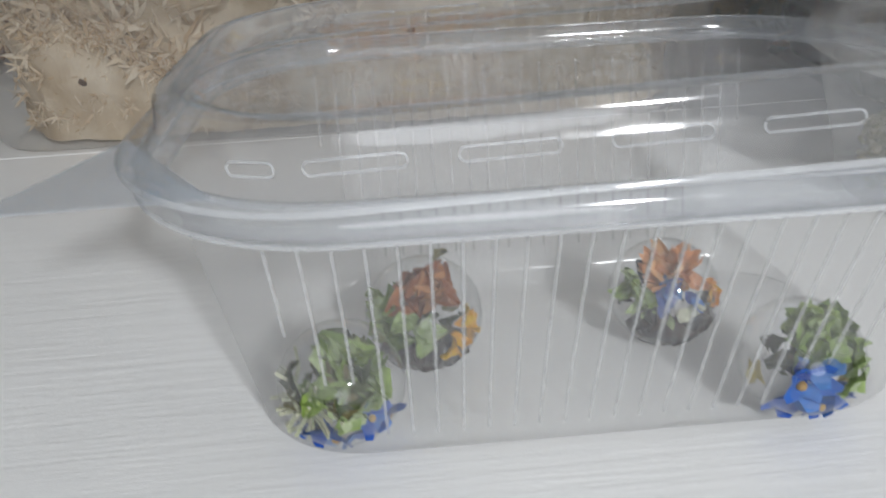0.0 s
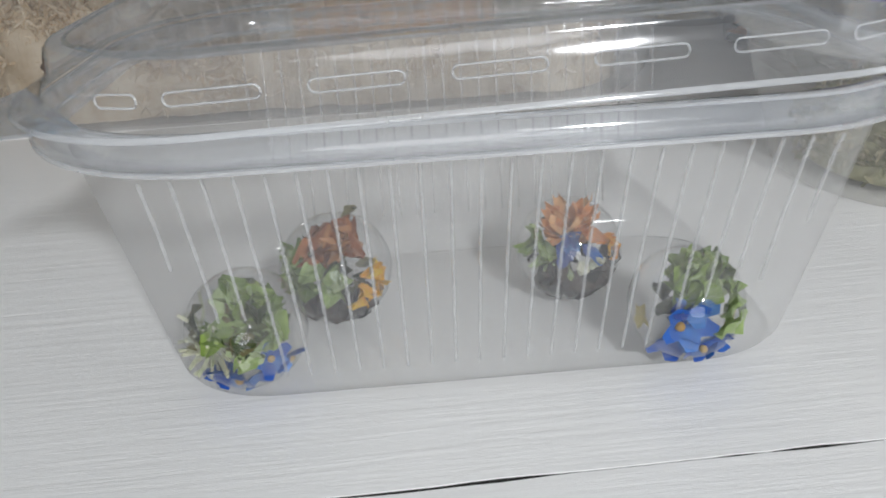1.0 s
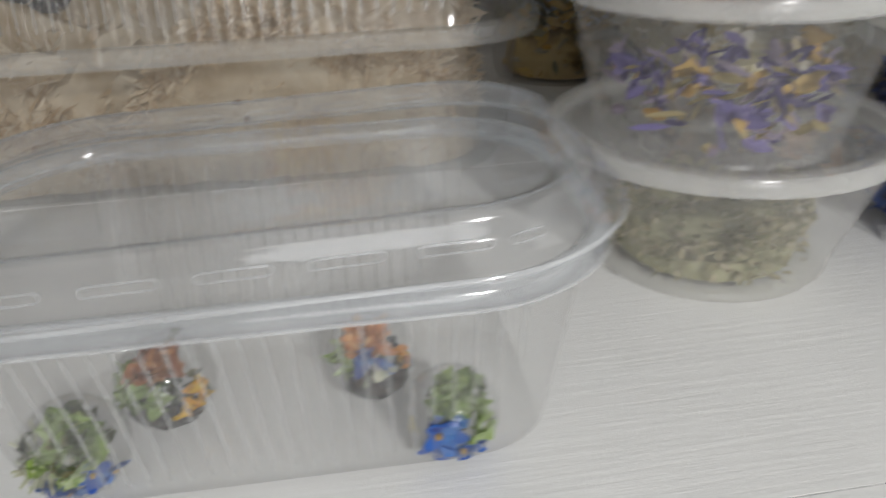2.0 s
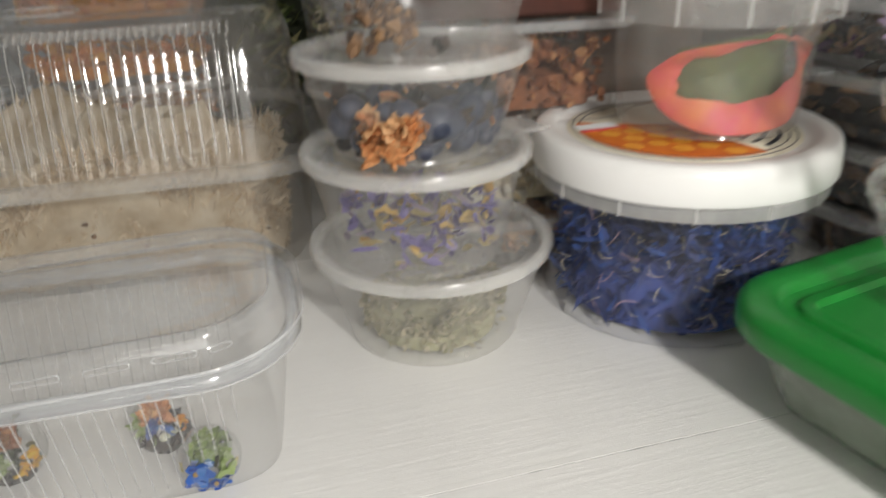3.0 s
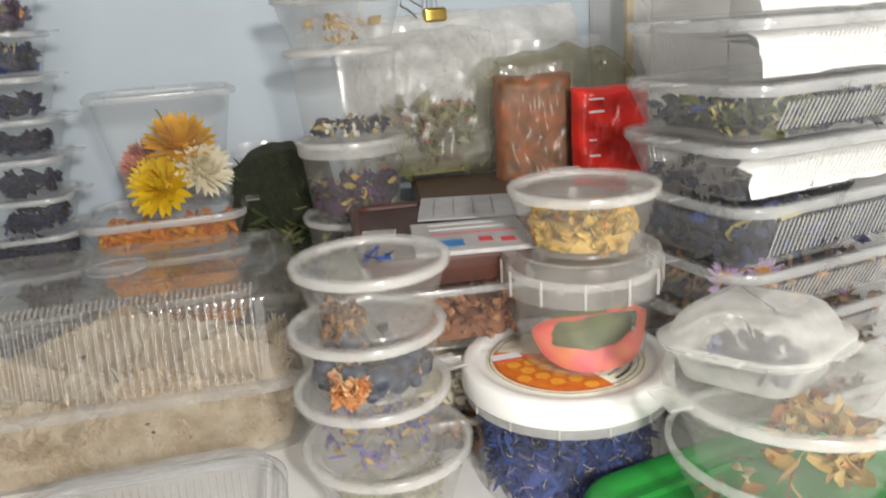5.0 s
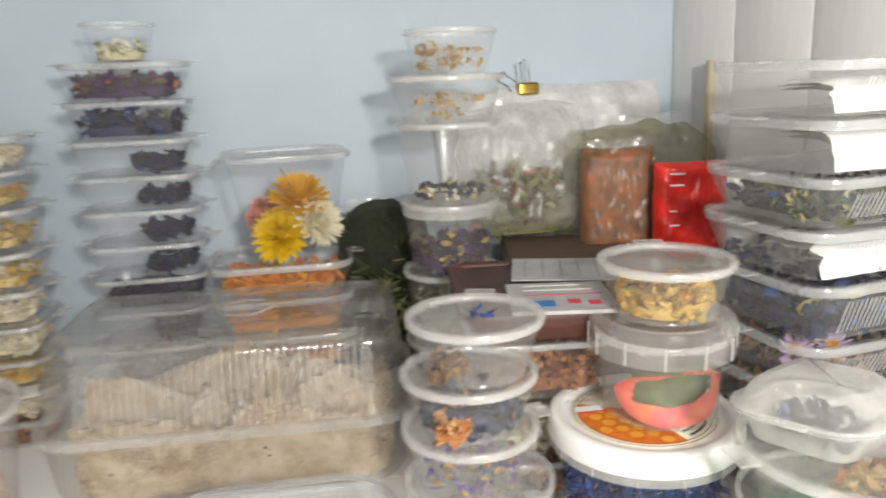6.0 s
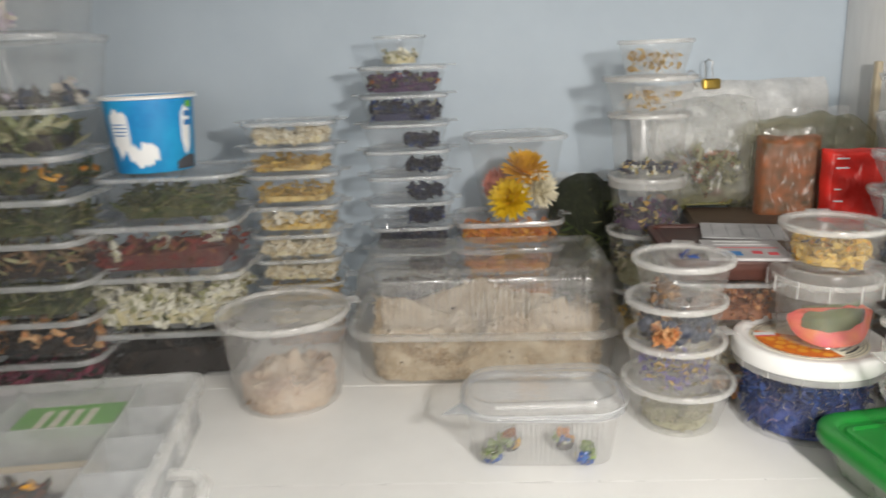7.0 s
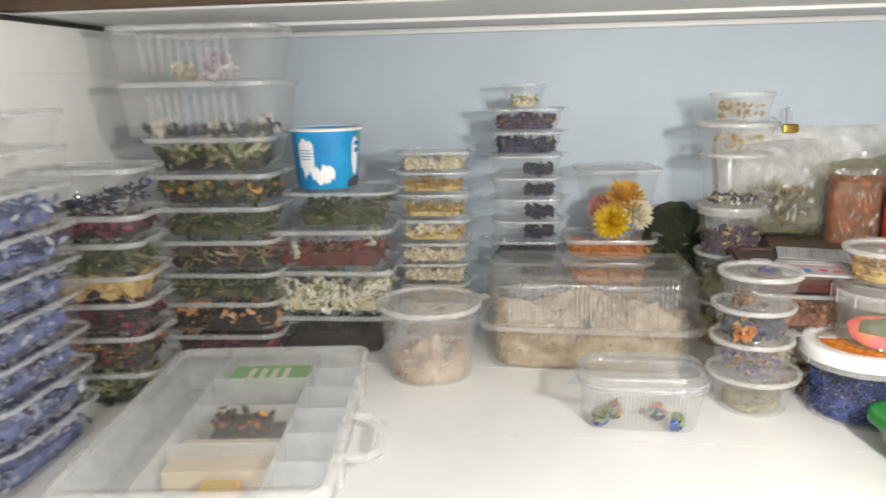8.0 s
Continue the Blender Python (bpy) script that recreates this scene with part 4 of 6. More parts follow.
honey_tub()
CORN_CORE = plain("cornflower_core", (0.03, 0.05, 0.20), (0.06, 0.10, 0.36), 260, 0.9, 0.6)
disc(HX, HY, 0.002, 0.0580, 0.057, [("strap", 1500, 0.014, F_CORN, 0.15), ("curl", 500, 0.011, F_CORN, 0.1), ("wisp", 330, 0.013, F_CORNW, 0.1), ("stick", 60, 0.012, F_CORNW, 0.1)], "blue dried cornflower petals with pale stamens", CORN_CORE, 31, rough=0.12)

cup(0.283, 0.086, 0.0856, 0.0440, 0.0392, 0.0610, "clear round cup with a red and green dried leaf", "cups on the honey tub", lid=False, mats=(plastic("cup_clear", 0.13, rough=0.1), PP_RIM, PP_LID))


def collar_lid(x, y, z, r):
    """A deep press-on lid with notched skirt."""
    root = thing("cup_lid", pose(x, y, z), "frosted deep plastic lid with a notched skirt", "plastic lid", "cups on the honey tub")
    ring = outline(2 * r, 2 * r, r, 12)
    b = Build()
    loft(b, ring, [(0.0040, -0.016), (0.0052, -0.016), (0.0056, -0.004), (0.0050, 0.004), (0.0040, 0.0072), (0.0016, 0.0082), (-0.0022, 0.0082), (-0.0042, 0.0070), (-0.0048, 0.0052), (-0.0070, 0.0046)], False, True)
    body = part("skirt", b.mesh("lid_skirt", PP_LID, 50), root)
    b = Build()
    slab(b, -0.0006, 0.0006, -0.0010, 0.0004, -0.016, -0.0004, 0.0002)
    notch = b.mesh("lid_notch", PP_RIM)
    for k in range(12):
        part("notch", notch, body, m=pose(0, 0, 0, 0, 0, 30 * k + 9) @ pose(0, -r - 0.0054, 0))
    return root


collar_lid(0.283, 0.086, 0.1488, 0.0442)


def bent_leaf(name, label, x, y, z, length, width, bend, mat, rot, tilt):
    b = Build()
    rows, n, k = [], 14, 7
    for i in range(n):
        t = i / (n - 1)
        half = width / 2 * math.sin(math.pi * (0.06 + 0.88 * t)) ** 0.7
        a = bend * (t - 0.5)
        for j in range(k):
            s = j / (k - 1) * 2 - 1
            rows.append((length / bend * math.sin(a), half * s, length / bend * (1 - math.cos(a)) + 0.003 * s * s + 0.0016 * math.sin(9 * t + 4 * s)))
    f = [(i * k + j, i * k + j + 1, (i + 1) * k + j + 1, (i + 1) * k + j) for i in range(n - 1) for j in range(k - 1)]
    b.add(rows, f)
    b.add(np.array(rows) - (0, 0, 0.0005), [tuple(reversed(q)) for q in f])
    return solid(name, b.mesh(name, mat), pose(x, y, z, tilt[0], tilt[1], rot), label, "dried leaf")


LEAF_RED = plain("red_orange_leaf_skin", (0.56, 0.045, 0.10), (0.62, 0.17, 0.05), 60, 0.5, 0.6, 0.0008)
LEAF_GREEN = plain("dull_green_leaf_skin", (0.055, 0.075, 0.025), (0.12, 0.14, 0.055), 90, 0.6, 0.3, 0.0008)


def curled_leaf():
    """A broad leaf pressed round the front of the cup: red rim, green middle."""
    root = thing("dried_leaf", pose(0.283, 0.086, 0.0846) @ Matrix.Diagonal((1.0, 1.0, 0.95, 1)), "curled pinkish red dried leaf, green in the middle", "dried leaf")
    b = Build()
    n, k, rows = 48, 7, []
    for i in range(n):
        a = 2 * math.pi * i / n
        ragged = 1 + 0.05 * noise.noise((math.cos(a) * 2, math.sin(a) * 2, 0.4))
        for q in range(k):
            v = q / (k - 1)
            ang = -96 + (67 * ragged * (1 - v) + (53 + 9 * noise.noise((math.cos(a) * 3, math.sin(a) * 3, 2.0))) * v) * math.cos(a) + 2 * v
            z = (0.0240 + 0.0205 * ragged * math.sin(a)) * (1 - v) + (0.0300 + (0.0130 + 0.004 * noise.noise((math.cos(a) * 3, math.sin(a) * 3, 5.0))) * math.sin(a)) * v + 0.004 * v * math.cos(a) + 0.0018 * math.sin(7 * a + 1) * v * (1 - v)
            rad = 0.0372 + 0.0040 * z / 0.05 - 0.0052 * v ** 1.4 - 0.0016 * math.sin(3 * a) * v
            rows.append((rad * math.cos(radians(ang)), rad * math.sin(radians(ang)), z))
    f = [(i * k + q, ((i + 1) % n) * k + q, ((i + 1) % n) * k + q + 1, i * k + q + 1) for i in range(n) for q in range(k - 1)]
    b.add(rows, f)
    b.add(np.array(rows) * (0.99, 0.99, 1.0), [tuple(reversed(q)) for q in f])
    part("red_rim", b.mesh("red_rim", LEAF_RED), root, "pinkish red and orange leaf edge")
    b = Build()
    rows, n, k = [], 16, 10
    for i in range(n):
        u = i / (n - 1) * 2 - 1
        for q in range(k):
            v = q / (k - 1) * 2 - 1
            ang = radians(-88 + 62 * u)
            rad = 0.0315 - 0.004 * (1 - u * u) * (1 - v * v) + 0.0008 * noise.noise((u * 4, v * 4, 1.0)) - 0.0012 * math.exp(-(v * 6) ** 2)
            rows.append((rad * math.cos(ang), rad * math.sin(ang), 0.0300 + 0.0150 * v * (1 - 0.25 * u * u) + 0.003 * u))
    f = [(i * k + q, (i + 1) * k + q, (i + 1) * k + q + 1, i * k + q + 1) for i in range(n - 1) for q in range(k - 1)]
    b.add(rows, f)
    b.add(np.array(rows) * (0.985, 0.985, 1.0), [tuple(reversed(q)) for q in f])
    part("green_middle", b.mesh("green_middle", LEAF_GREEN), root, "dull green leaf middle")
    return root


curled_leaf()
bent_leaf("dried_leaf", "brown dried leaf at the bottom of a cup", 0.282, 0.079, 0.0888, 0.052, 0.026, 1.0, F_RUST, -4, (8, 0))
cup(0.285, 0.087, 0.1570, 0.0422, 0.0355, 0.0370, "clear round cup of yellow dried daisies with a lid", "cups on the honey tub", tabs=(80,))
disc(0.285, 0.087, 0.1588, 0.0335, 0.019, [("daisy", 90, 0.0080, F_YEL, 0.6), ("puff", 46, 0.0070, F_YEL, 0.6), ("lump", 16, 0.0075, F_STRAWO, 0.8), ("petal", 160, 0.0058, F_YEL, 0.6)], "yellow dried daisy heads in a cup", plain("daisy_core", (0.42, 0.28, 0.08), (0.58, 0.40, 0.12), 260, 0.9, 0.5), 33, lean=(0.1, 0))

# ---- green-lidded box and its cups ----
def green_box():
    root = thing("storage_box", pose(0.340, -0.063, 0.0004, 0, 0, 11), "low milky food box with a bright green lid", "plastic box")
    ring = outline(0.176, 0.170, 0.030, 10)
    b = Build()
    loft(b, ring, [(-0.024, 0.0015), (-0.022, 0.0), (-0.019, 0.001), (-0.016, 0.006), (-0.004, 0.034), (-0.003, 0.040)], True)
    part("body", b.mesh("box_body", plastic("box_milky", 0.36, body=(0.74, 0.78, 0.70), rough=0.2), 50), root, "milky see-through box")
    b = Build()
    loft(b, ring, [(-0.003, 0.0335), (0.0022, 0.0330), (0.0034, 0.0345), (0.0036, 0.0415), (0.0022, 0.0440), (-0.0010, 0.0452), (-0.0090, 0.0452), (-0.0110, 0.0440), (-0.0122, 0.0415), (-0.0170, 0.0408), (-0.0184, 0.0430),
                   (-0.0225, 0.0434), (-0.0240, 0.0410), (-0.0290, 0.0407)], False, True)
    part("lid", b.mesh("green_lid", GREEN_PLASTIC, 50), root, "bright green plastic lid with a raised edge")
    return root


green_box()
G3 = "cups on the green lid"
RX, RY = 0.339, -0.040
cup(RX, RY, 0.0422, 0.0570, 0.0440, 0.0400, "frosted round cup with orange stalks on a green lid", G3, lid=False, tabs=())
disc(RX - 0.006, RY, 0.0440, 0.040, 0.014, [("stick", 3, 0.030, F_RUST, 0.5), ("stick", 6, 0.022, F_NUT, 0.5), ("scrap", 10, 0.011, F_RUST, 0.5)], "orange brown dried stalks in a cup", None, 41)
cup(RX, RY, 0.0700, 0.0580, 0.0445, 0.0460, "frosted round cup with tan dried flowers in a stack", G3, tabs=(0, 180))
disc(RX + 0.012, RY - 0.008, 0.0720, 0.026, 0.024, [("leaf", 46, 0.015, F_NUT, 0.5), ("strap", 50, 0.016, F_PEACH, 0.5), ("scrap", 30, 0.012, F_RUST, 0.5)], "tan and orange dried flowers in a cup", None, 42)
disc(RX - 0.036, RY - 0.014, 0.0740, 0.006, 0.010, [("scrap", 2, 0.011, F_POP, 0.8)], "pale folded dried petal in a cup", None, 43)


def hinged_tub():
    root = thing("hinged_pot", pose(0.320, -0.036, 0.1190, -4, 3, 30), "small frosted square pot with a bulging hinged lid", "plastic pot", G3)
    ring = outline(0.067, 0.067, 0.018, 10)
    b = Build()
    loft(b, ring, [(-0.012, 0.0012), (-0.010, 0.0), (-0.006, 0.002), (0.0, 0.0185)], True)
    part("body", b.mesh("pot_body", MILKY, 50), root)
    b = Build()
    loft(b, ring, [(0.0, 0.0180), (0.0055, 0.0180), (0.0062, 0.0192), (0.0, 0.0200)], closed=True)
    part("rim", b.mesh("pot_rim", PP_RIM, 50), root)
    b = Build()
    loft(b, ring, [(0.0062, 0.0204), (0.0066, 0.0214), (0.0060, 0.0222), (0.0006, 0.0226), (-0.0006, 0.0262), (-0.0030, 0.0305), (-0.0075, 0.0355), (-0.0130, 0.0385), (-0.0190, 0.0400)], False, True)
    lid = part("lid", b.mesh("pot_lid", plastic("pot_lid_plastic", 0.36, rough=0.12), 70), root, "bulging frosted hinged lid")
    for a in (0, 90):
        b = Build()
        slab(b, -0.013, 0.013, -0.0445, -0.0375, 0.0196, 0.0216, 0.0006)
        part("clasp", b.mesh("pot_clasp", PP_RIM), lid, m=pose(0, 0, 0, 0, 0, a - 90))
    return root


hinged_tub()
disc(0.320, -0.036, 0.1225, 0.024, 0.010, [("petal", 90, 0.011, F_NAVY, 0.5), ("petal", 30, 0.010, F_SKY, 0.5)], "dark blue dried petals in a pot", None, 44)

# ---- the ribbed tray of seed fluff ----
def fluff_tray():
    root = thing("cake_tray", pose(-0.030, 0.253, 0.0004, 0, 0, -1.5), "large clear ribbed cake tray full of beige seed fluff", "plastic tray")
    w, d, r = 0.292, 0.176, 0.034
    ring = outline(w, d, r, 10, 0.006, 0.0012, 0.0022)
    b = Build()
    loft(b, ring, [(-0.018, 0.0016), (-0.016, 0.0), (-0.012, 0.0010), (-0.009, 0.005), (-0.006, 0.010, 0.5), (-0.002, 0.052, 0.5), (-0.001, 0.058)], True)
    part("base", b.mesh("tray_base", PET, 60), root, "clear lower tray")
    plain_ring = outline(w, d, r, 12)
    b = Build()
    loft(b, plain_ring, [(-0.001, 0.0575), (0.007, 0.0575), (0.0075, 0.0600), (0.0070, 0.0640), (-0.001, 0.0640)], closed=True)
    part("flange", b.mesh("tray_flange", PET_EDGE, 60), root)
    b = Build()
    steep = ring.copy()
    steep[:, 2] *= 0.5
    loft(b, steep, [(-0.001, 0.0640), (-0.003, 0.070, 1), (-0.012, 0.118, 1), (-0.015, 0.1255, 1), (-0.018, 0.1285), (-0.026, 0.1300), (-0.030, 0.1335, 0.6), (-0.034, 0.1355), (-0.040, 0.1350), (-0.046, 0.1325), (-0.052, 0.1320)], False, True)
    cover = part("cover", b.mesh("tray_cover", PET, 60), root, "clear ribbed domed cover")
    b = Build()
    tube(b, [(0, -0.0035, 0.1264), (0, 0.0, 0.1286), (0, 0.004, 0.1296)], 0.0010, 5)
    bead = b.mesh("bead", PET_EDGE)
    for k in range(60):
        part("bead", bead, cover, m=pose(-0.110 + k * 0.00373, -d / 2 + 0.0165, 0))
    b = Build()
    tube(b, [(0, 0.0016, 0.070), (0, 0.0062, 0.094), (0, 0.0110, 0.1180), (0, 0.0142, 0.1258)], 0.00042, 5)
    rib = b.mesh("rib", plastic("brittle_clear_rib", 0.34, rough=0.06, gloss=1.2))
    for k in range(37):
        part("rib", rib, cover, m=pose(-0.109 + k * 0.00606, -d / 2 - 0.0002, 0))
    b = Build()
    tube(b, [(0.022 * math.cos(a), 0.022 * math.sin(a), 0.1326) for a in np.linspace(0, 2 * math.pi, 40)], 0.0008, 6)
    part("boss", b.mesh("cover_boss", PET_EDGE), cover, m=pose(0.01, 0, 0))
    return root


fluff_tray()


def down(name, c0, c1, c2):
    """Seed down: soft clouds of two tones, fine hair relief, light coming through."""
    mat, nt, out = nodes_of(name)
    p, tr, mx = nt.nodes.new("ShaderNodeBsdfPrincipled"), nt.nodes.new("ShaderNodeBsdfTranslucent"), nt.nodes.new("ShaderNodeMixShader")
    cloud = noise_node(nt, 55, 5, rough=0.55)
    tone = ramp_node(nt, [(0.30, c0), (0.48, c1), (0.70, c2)], cloud.outputs["Fac"])
    p.inputs["Roughness"].default_value = 1.0
    p.inputs["Specular IOR Level"].default_value = 0.1
    hair = noise_node(nt, 700, 4, stretch=(1, 1, 0.35))
    nt.links.new(bump_node(nt, hair.outputs["Fac"], 0.55, 0.0016).outputs[0], p.inputs["Normal"])
    nt.links.new(tone.outputs[0], p.inputs["Base Color"])
    nt.links.new(tone.outputs[0], tr.inputs[0])
    mx.inputs[0].default_value = 0.4
    nt.links.new(p.outputs[0], mx.inputs[1])
    nt.links.new(tr.outputs[0], mx.inputs[2])
    nt.links.new(mx.outputs[0], out.inputs[0])
    return mat


SOFT_FLUFF = down("soft_seed_down", (0.48, 0.37, 0.24), (0.63, 0.53, 0.39), (0.79, 0.71, 0.58))
SOFT_FLUFF_P = down("soft_pinkish_down", (0.42, 0.28, 0.19), (0.68, 0.55, 0.42), (0.78, 0.68, 0.57))
pile(-0.030, 0.253, 0.0022, 0.264, 0.148, 0.028, 0.060, [("fluff", 6500, 0.0085, F_FLUFF, 0.5), ("fluff", 900, 0.020, F_FLUFF, 1.0), ("wisp", 900, 0.014, F_FLUFF, 0.7), ("chunk", 26, 0.0030, F_BROWN, 0.3)], "beige fluffy dried seed down", "seed fluff", rot=-1.5, core=SOFT_FLUFF, seed=51, rough=0.42, body=0.96, name="seed_fluff")

# ---- the round jar of pinkish fluff ----
tub(-0.245, 0.156, 0.0004, 0.134, 0.134, 0.100, "frosted round tub with pinkish seed fluff", "", 0, 0.067, 0.012, 0, True, 0.006, (plastic("frosted_tub", 0.22, rough=0.2), PP_RIM, plastic("frosted_tub_lid", 0.28, rough=0.2)), (20,), "round_tub", "plastic tub")
disc(-0.245, 0.156, 0.002, 0.0510, 0.034, [("fluff", 1700, 0.011, F_FLUFF_PINK, 0.6), ("wisp", 300, 0.011, F_FLUFF_PINK, 0.5), ("chunk", 9, 0.006, F_BROWN, 0.3)], "pinkish beige seed fluff in a tub", SOFT_FLUFF_P, 52, body=0.95, rough=0.3, name="seed_fluff", category="seed fluff")


# ---- stacks of rectangular boxes ----
def core_of(name, c0, c1):
    return plain(name + "_core", c0, c1, 240, 0.9, 0.6)


C_POP, C_YEL = core_of("cream", (0.50, 0.44, 0.26), (0.66, 0.60, 0.40)), core_of("yellow", (0.44, 0.32, 0.12), (0.60, 0.46, 0.20))
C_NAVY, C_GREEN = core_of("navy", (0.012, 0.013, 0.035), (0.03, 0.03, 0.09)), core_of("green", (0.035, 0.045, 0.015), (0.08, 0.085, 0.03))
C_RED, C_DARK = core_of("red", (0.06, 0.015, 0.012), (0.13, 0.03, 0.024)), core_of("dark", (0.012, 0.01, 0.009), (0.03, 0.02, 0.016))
C_RUST, C_SKY = core_of("rust", (0.16, 0.06, 0.025), (0.28, 0.11, 0.05)), core_of("sky", (0.06, 0.08, 0.20), (0.16, 0.20, 0.40))
C_ORANGE, C_OLIVE, C_PURPLE = core_of("orange", (0.5, 0.18, 0.02), (0.66, 0.28, 0.03)), core_of("olive", (0.12, 0.12, 0.045), (0.2, 0.19, 0.08)), core_of("purple", (0.03, 0.015, 0.04), (0.08, 0.03, 0.09))

KIND = {
    "popcorn": ([("puff", 85, 0.0125, F_POP, 0.6), ("bloom", 40, 0.012, F_POP, 0.6)], C_POP, 0.62, "cream dried blossoms"),
    "popwhite": ([("puff", 150, 0.020, F_POPW, 0.5), ("leaf", 30, 0.012, F_GREEN, 0.5)], C_POP, 0.74, "white dried blossoms with green calyxes"),
    "yellow": ([("petal", 240, 0.007, F_YEL, 0.6), ("scrap", 110, 0.007, F_NUT, 0.6)], C_YEL, 0.55, "yellow crumbled petals"),
    "star": ([("puff", 22, 0.015, F_POP, 0.8), ("petal", 180, 0.008, F_YEL, 0.5)], C_YEL, 0.55, "cream star flowers over yellow bits"),
    "navy": ([("petal", 260, 0.010, F_NAVY, 0.4), ("scrap", 90, 0.010, F_NAVY, 0.5), ("leaf", 16, 0.009, F_PURPLE, 0.5)], C_NAVY, 0.62, "navy and purple dried petals"),
    "navypart": ([("petal", 170, 0.009, F_NAVY, 0.5), ("scrap", 60, 0.010, F_NAVY, 0.5), ("petal", 12, 0.008, F_CORN, 0.6)], None, 0.36, "a little navy blue dried petal"),
    "iris": ([("leaf", 150, 0.013, F_NAVY, 0.6), ("strap", 50, 0.012, F_OLIVE, 0.8), ("scrap", 50, 0.012, F_CORN, 0.6)], C_NAVY, 0.72, "blue dried blooms with olive stamens"),
    "pansy": ([("leaf", 150, 0.012, F_PURPLE, 0.6), ("bloom", 6, 0.014, F_LAV, 0.9), ("scrap", 7, 0.010, F_ORANGE, 0.8)], C_PURPLE, 0.72, "purple dried pansies"),
    "orange": ([("petal", 260, 0.011, F_ORANGE, 0.5)], C_ORANGE, 0.65, "orange dried petals"),
    "green": ([("strap", 260, 0.026, F_GREEN, 0.5), ("stem", 60, 0.04, F_OLIVE, 0.6)], C_GREEN, 0.62, "dark green dried stalks"),
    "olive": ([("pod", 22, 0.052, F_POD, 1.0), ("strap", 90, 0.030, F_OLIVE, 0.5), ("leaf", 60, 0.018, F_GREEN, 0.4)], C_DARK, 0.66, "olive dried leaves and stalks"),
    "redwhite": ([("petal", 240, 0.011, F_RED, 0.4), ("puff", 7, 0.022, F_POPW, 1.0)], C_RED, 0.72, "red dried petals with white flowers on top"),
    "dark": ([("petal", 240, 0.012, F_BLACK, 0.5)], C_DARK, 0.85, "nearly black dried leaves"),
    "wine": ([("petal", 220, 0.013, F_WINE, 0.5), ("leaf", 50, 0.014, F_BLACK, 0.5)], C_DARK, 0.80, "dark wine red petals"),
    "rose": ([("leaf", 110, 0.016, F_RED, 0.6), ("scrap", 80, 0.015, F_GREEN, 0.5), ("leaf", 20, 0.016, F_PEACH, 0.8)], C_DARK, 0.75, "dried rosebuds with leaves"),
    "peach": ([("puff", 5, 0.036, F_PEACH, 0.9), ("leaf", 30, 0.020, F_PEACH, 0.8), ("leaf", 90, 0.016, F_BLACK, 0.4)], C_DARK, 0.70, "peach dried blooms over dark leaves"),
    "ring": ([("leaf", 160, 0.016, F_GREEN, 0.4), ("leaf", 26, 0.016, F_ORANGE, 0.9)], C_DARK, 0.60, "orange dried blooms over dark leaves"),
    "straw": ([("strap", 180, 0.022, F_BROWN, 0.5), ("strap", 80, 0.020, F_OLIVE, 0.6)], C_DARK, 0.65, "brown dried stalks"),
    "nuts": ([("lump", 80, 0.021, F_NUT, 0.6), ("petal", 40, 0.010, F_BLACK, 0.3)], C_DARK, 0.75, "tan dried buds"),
    "rust": ([("chunk", 320, 0.006, F_RUST, 0.4)], C_RUST, 0.80, "rust brown dried seeds"),
    "sky": ([("petal", 300, 0.013, F_SKY, 0.4), ("bloom", 60, 0.014, F_SKY, 0.5)], C_SKY, 0.82, "dusty blue dried petals"),
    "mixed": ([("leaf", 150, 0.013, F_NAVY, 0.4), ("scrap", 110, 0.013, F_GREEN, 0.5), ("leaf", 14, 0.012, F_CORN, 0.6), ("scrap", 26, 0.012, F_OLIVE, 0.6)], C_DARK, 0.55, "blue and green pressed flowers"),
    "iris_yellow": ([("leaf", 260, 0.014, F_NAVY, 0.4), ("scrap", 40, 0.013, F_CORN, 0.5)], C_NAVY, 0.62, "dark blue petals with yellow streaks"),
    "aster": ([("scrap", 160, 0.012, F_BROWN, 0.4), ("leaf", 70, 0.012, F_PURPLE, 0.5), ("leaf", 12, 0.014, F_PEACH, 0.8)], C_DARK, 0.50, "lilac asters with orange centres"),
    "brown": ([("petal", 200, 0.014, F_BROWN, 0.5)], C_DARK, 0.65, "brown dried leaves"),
    "none": None,
}
SEEDS = iter(range(100, 400))


def rib_bar(h, taper):
    """One moulded upright on a ribbed wall."""
    b = Build()
    tube(b, [(0, taper - 0.0008, 0.006), (0, 0.0004, h - 0.010)], 0.00055, 4)
    return b.mesh("rib", plastic("moulded_rib", 0.42, body=(0.90, 0.91, 0.92), rough=0.15))


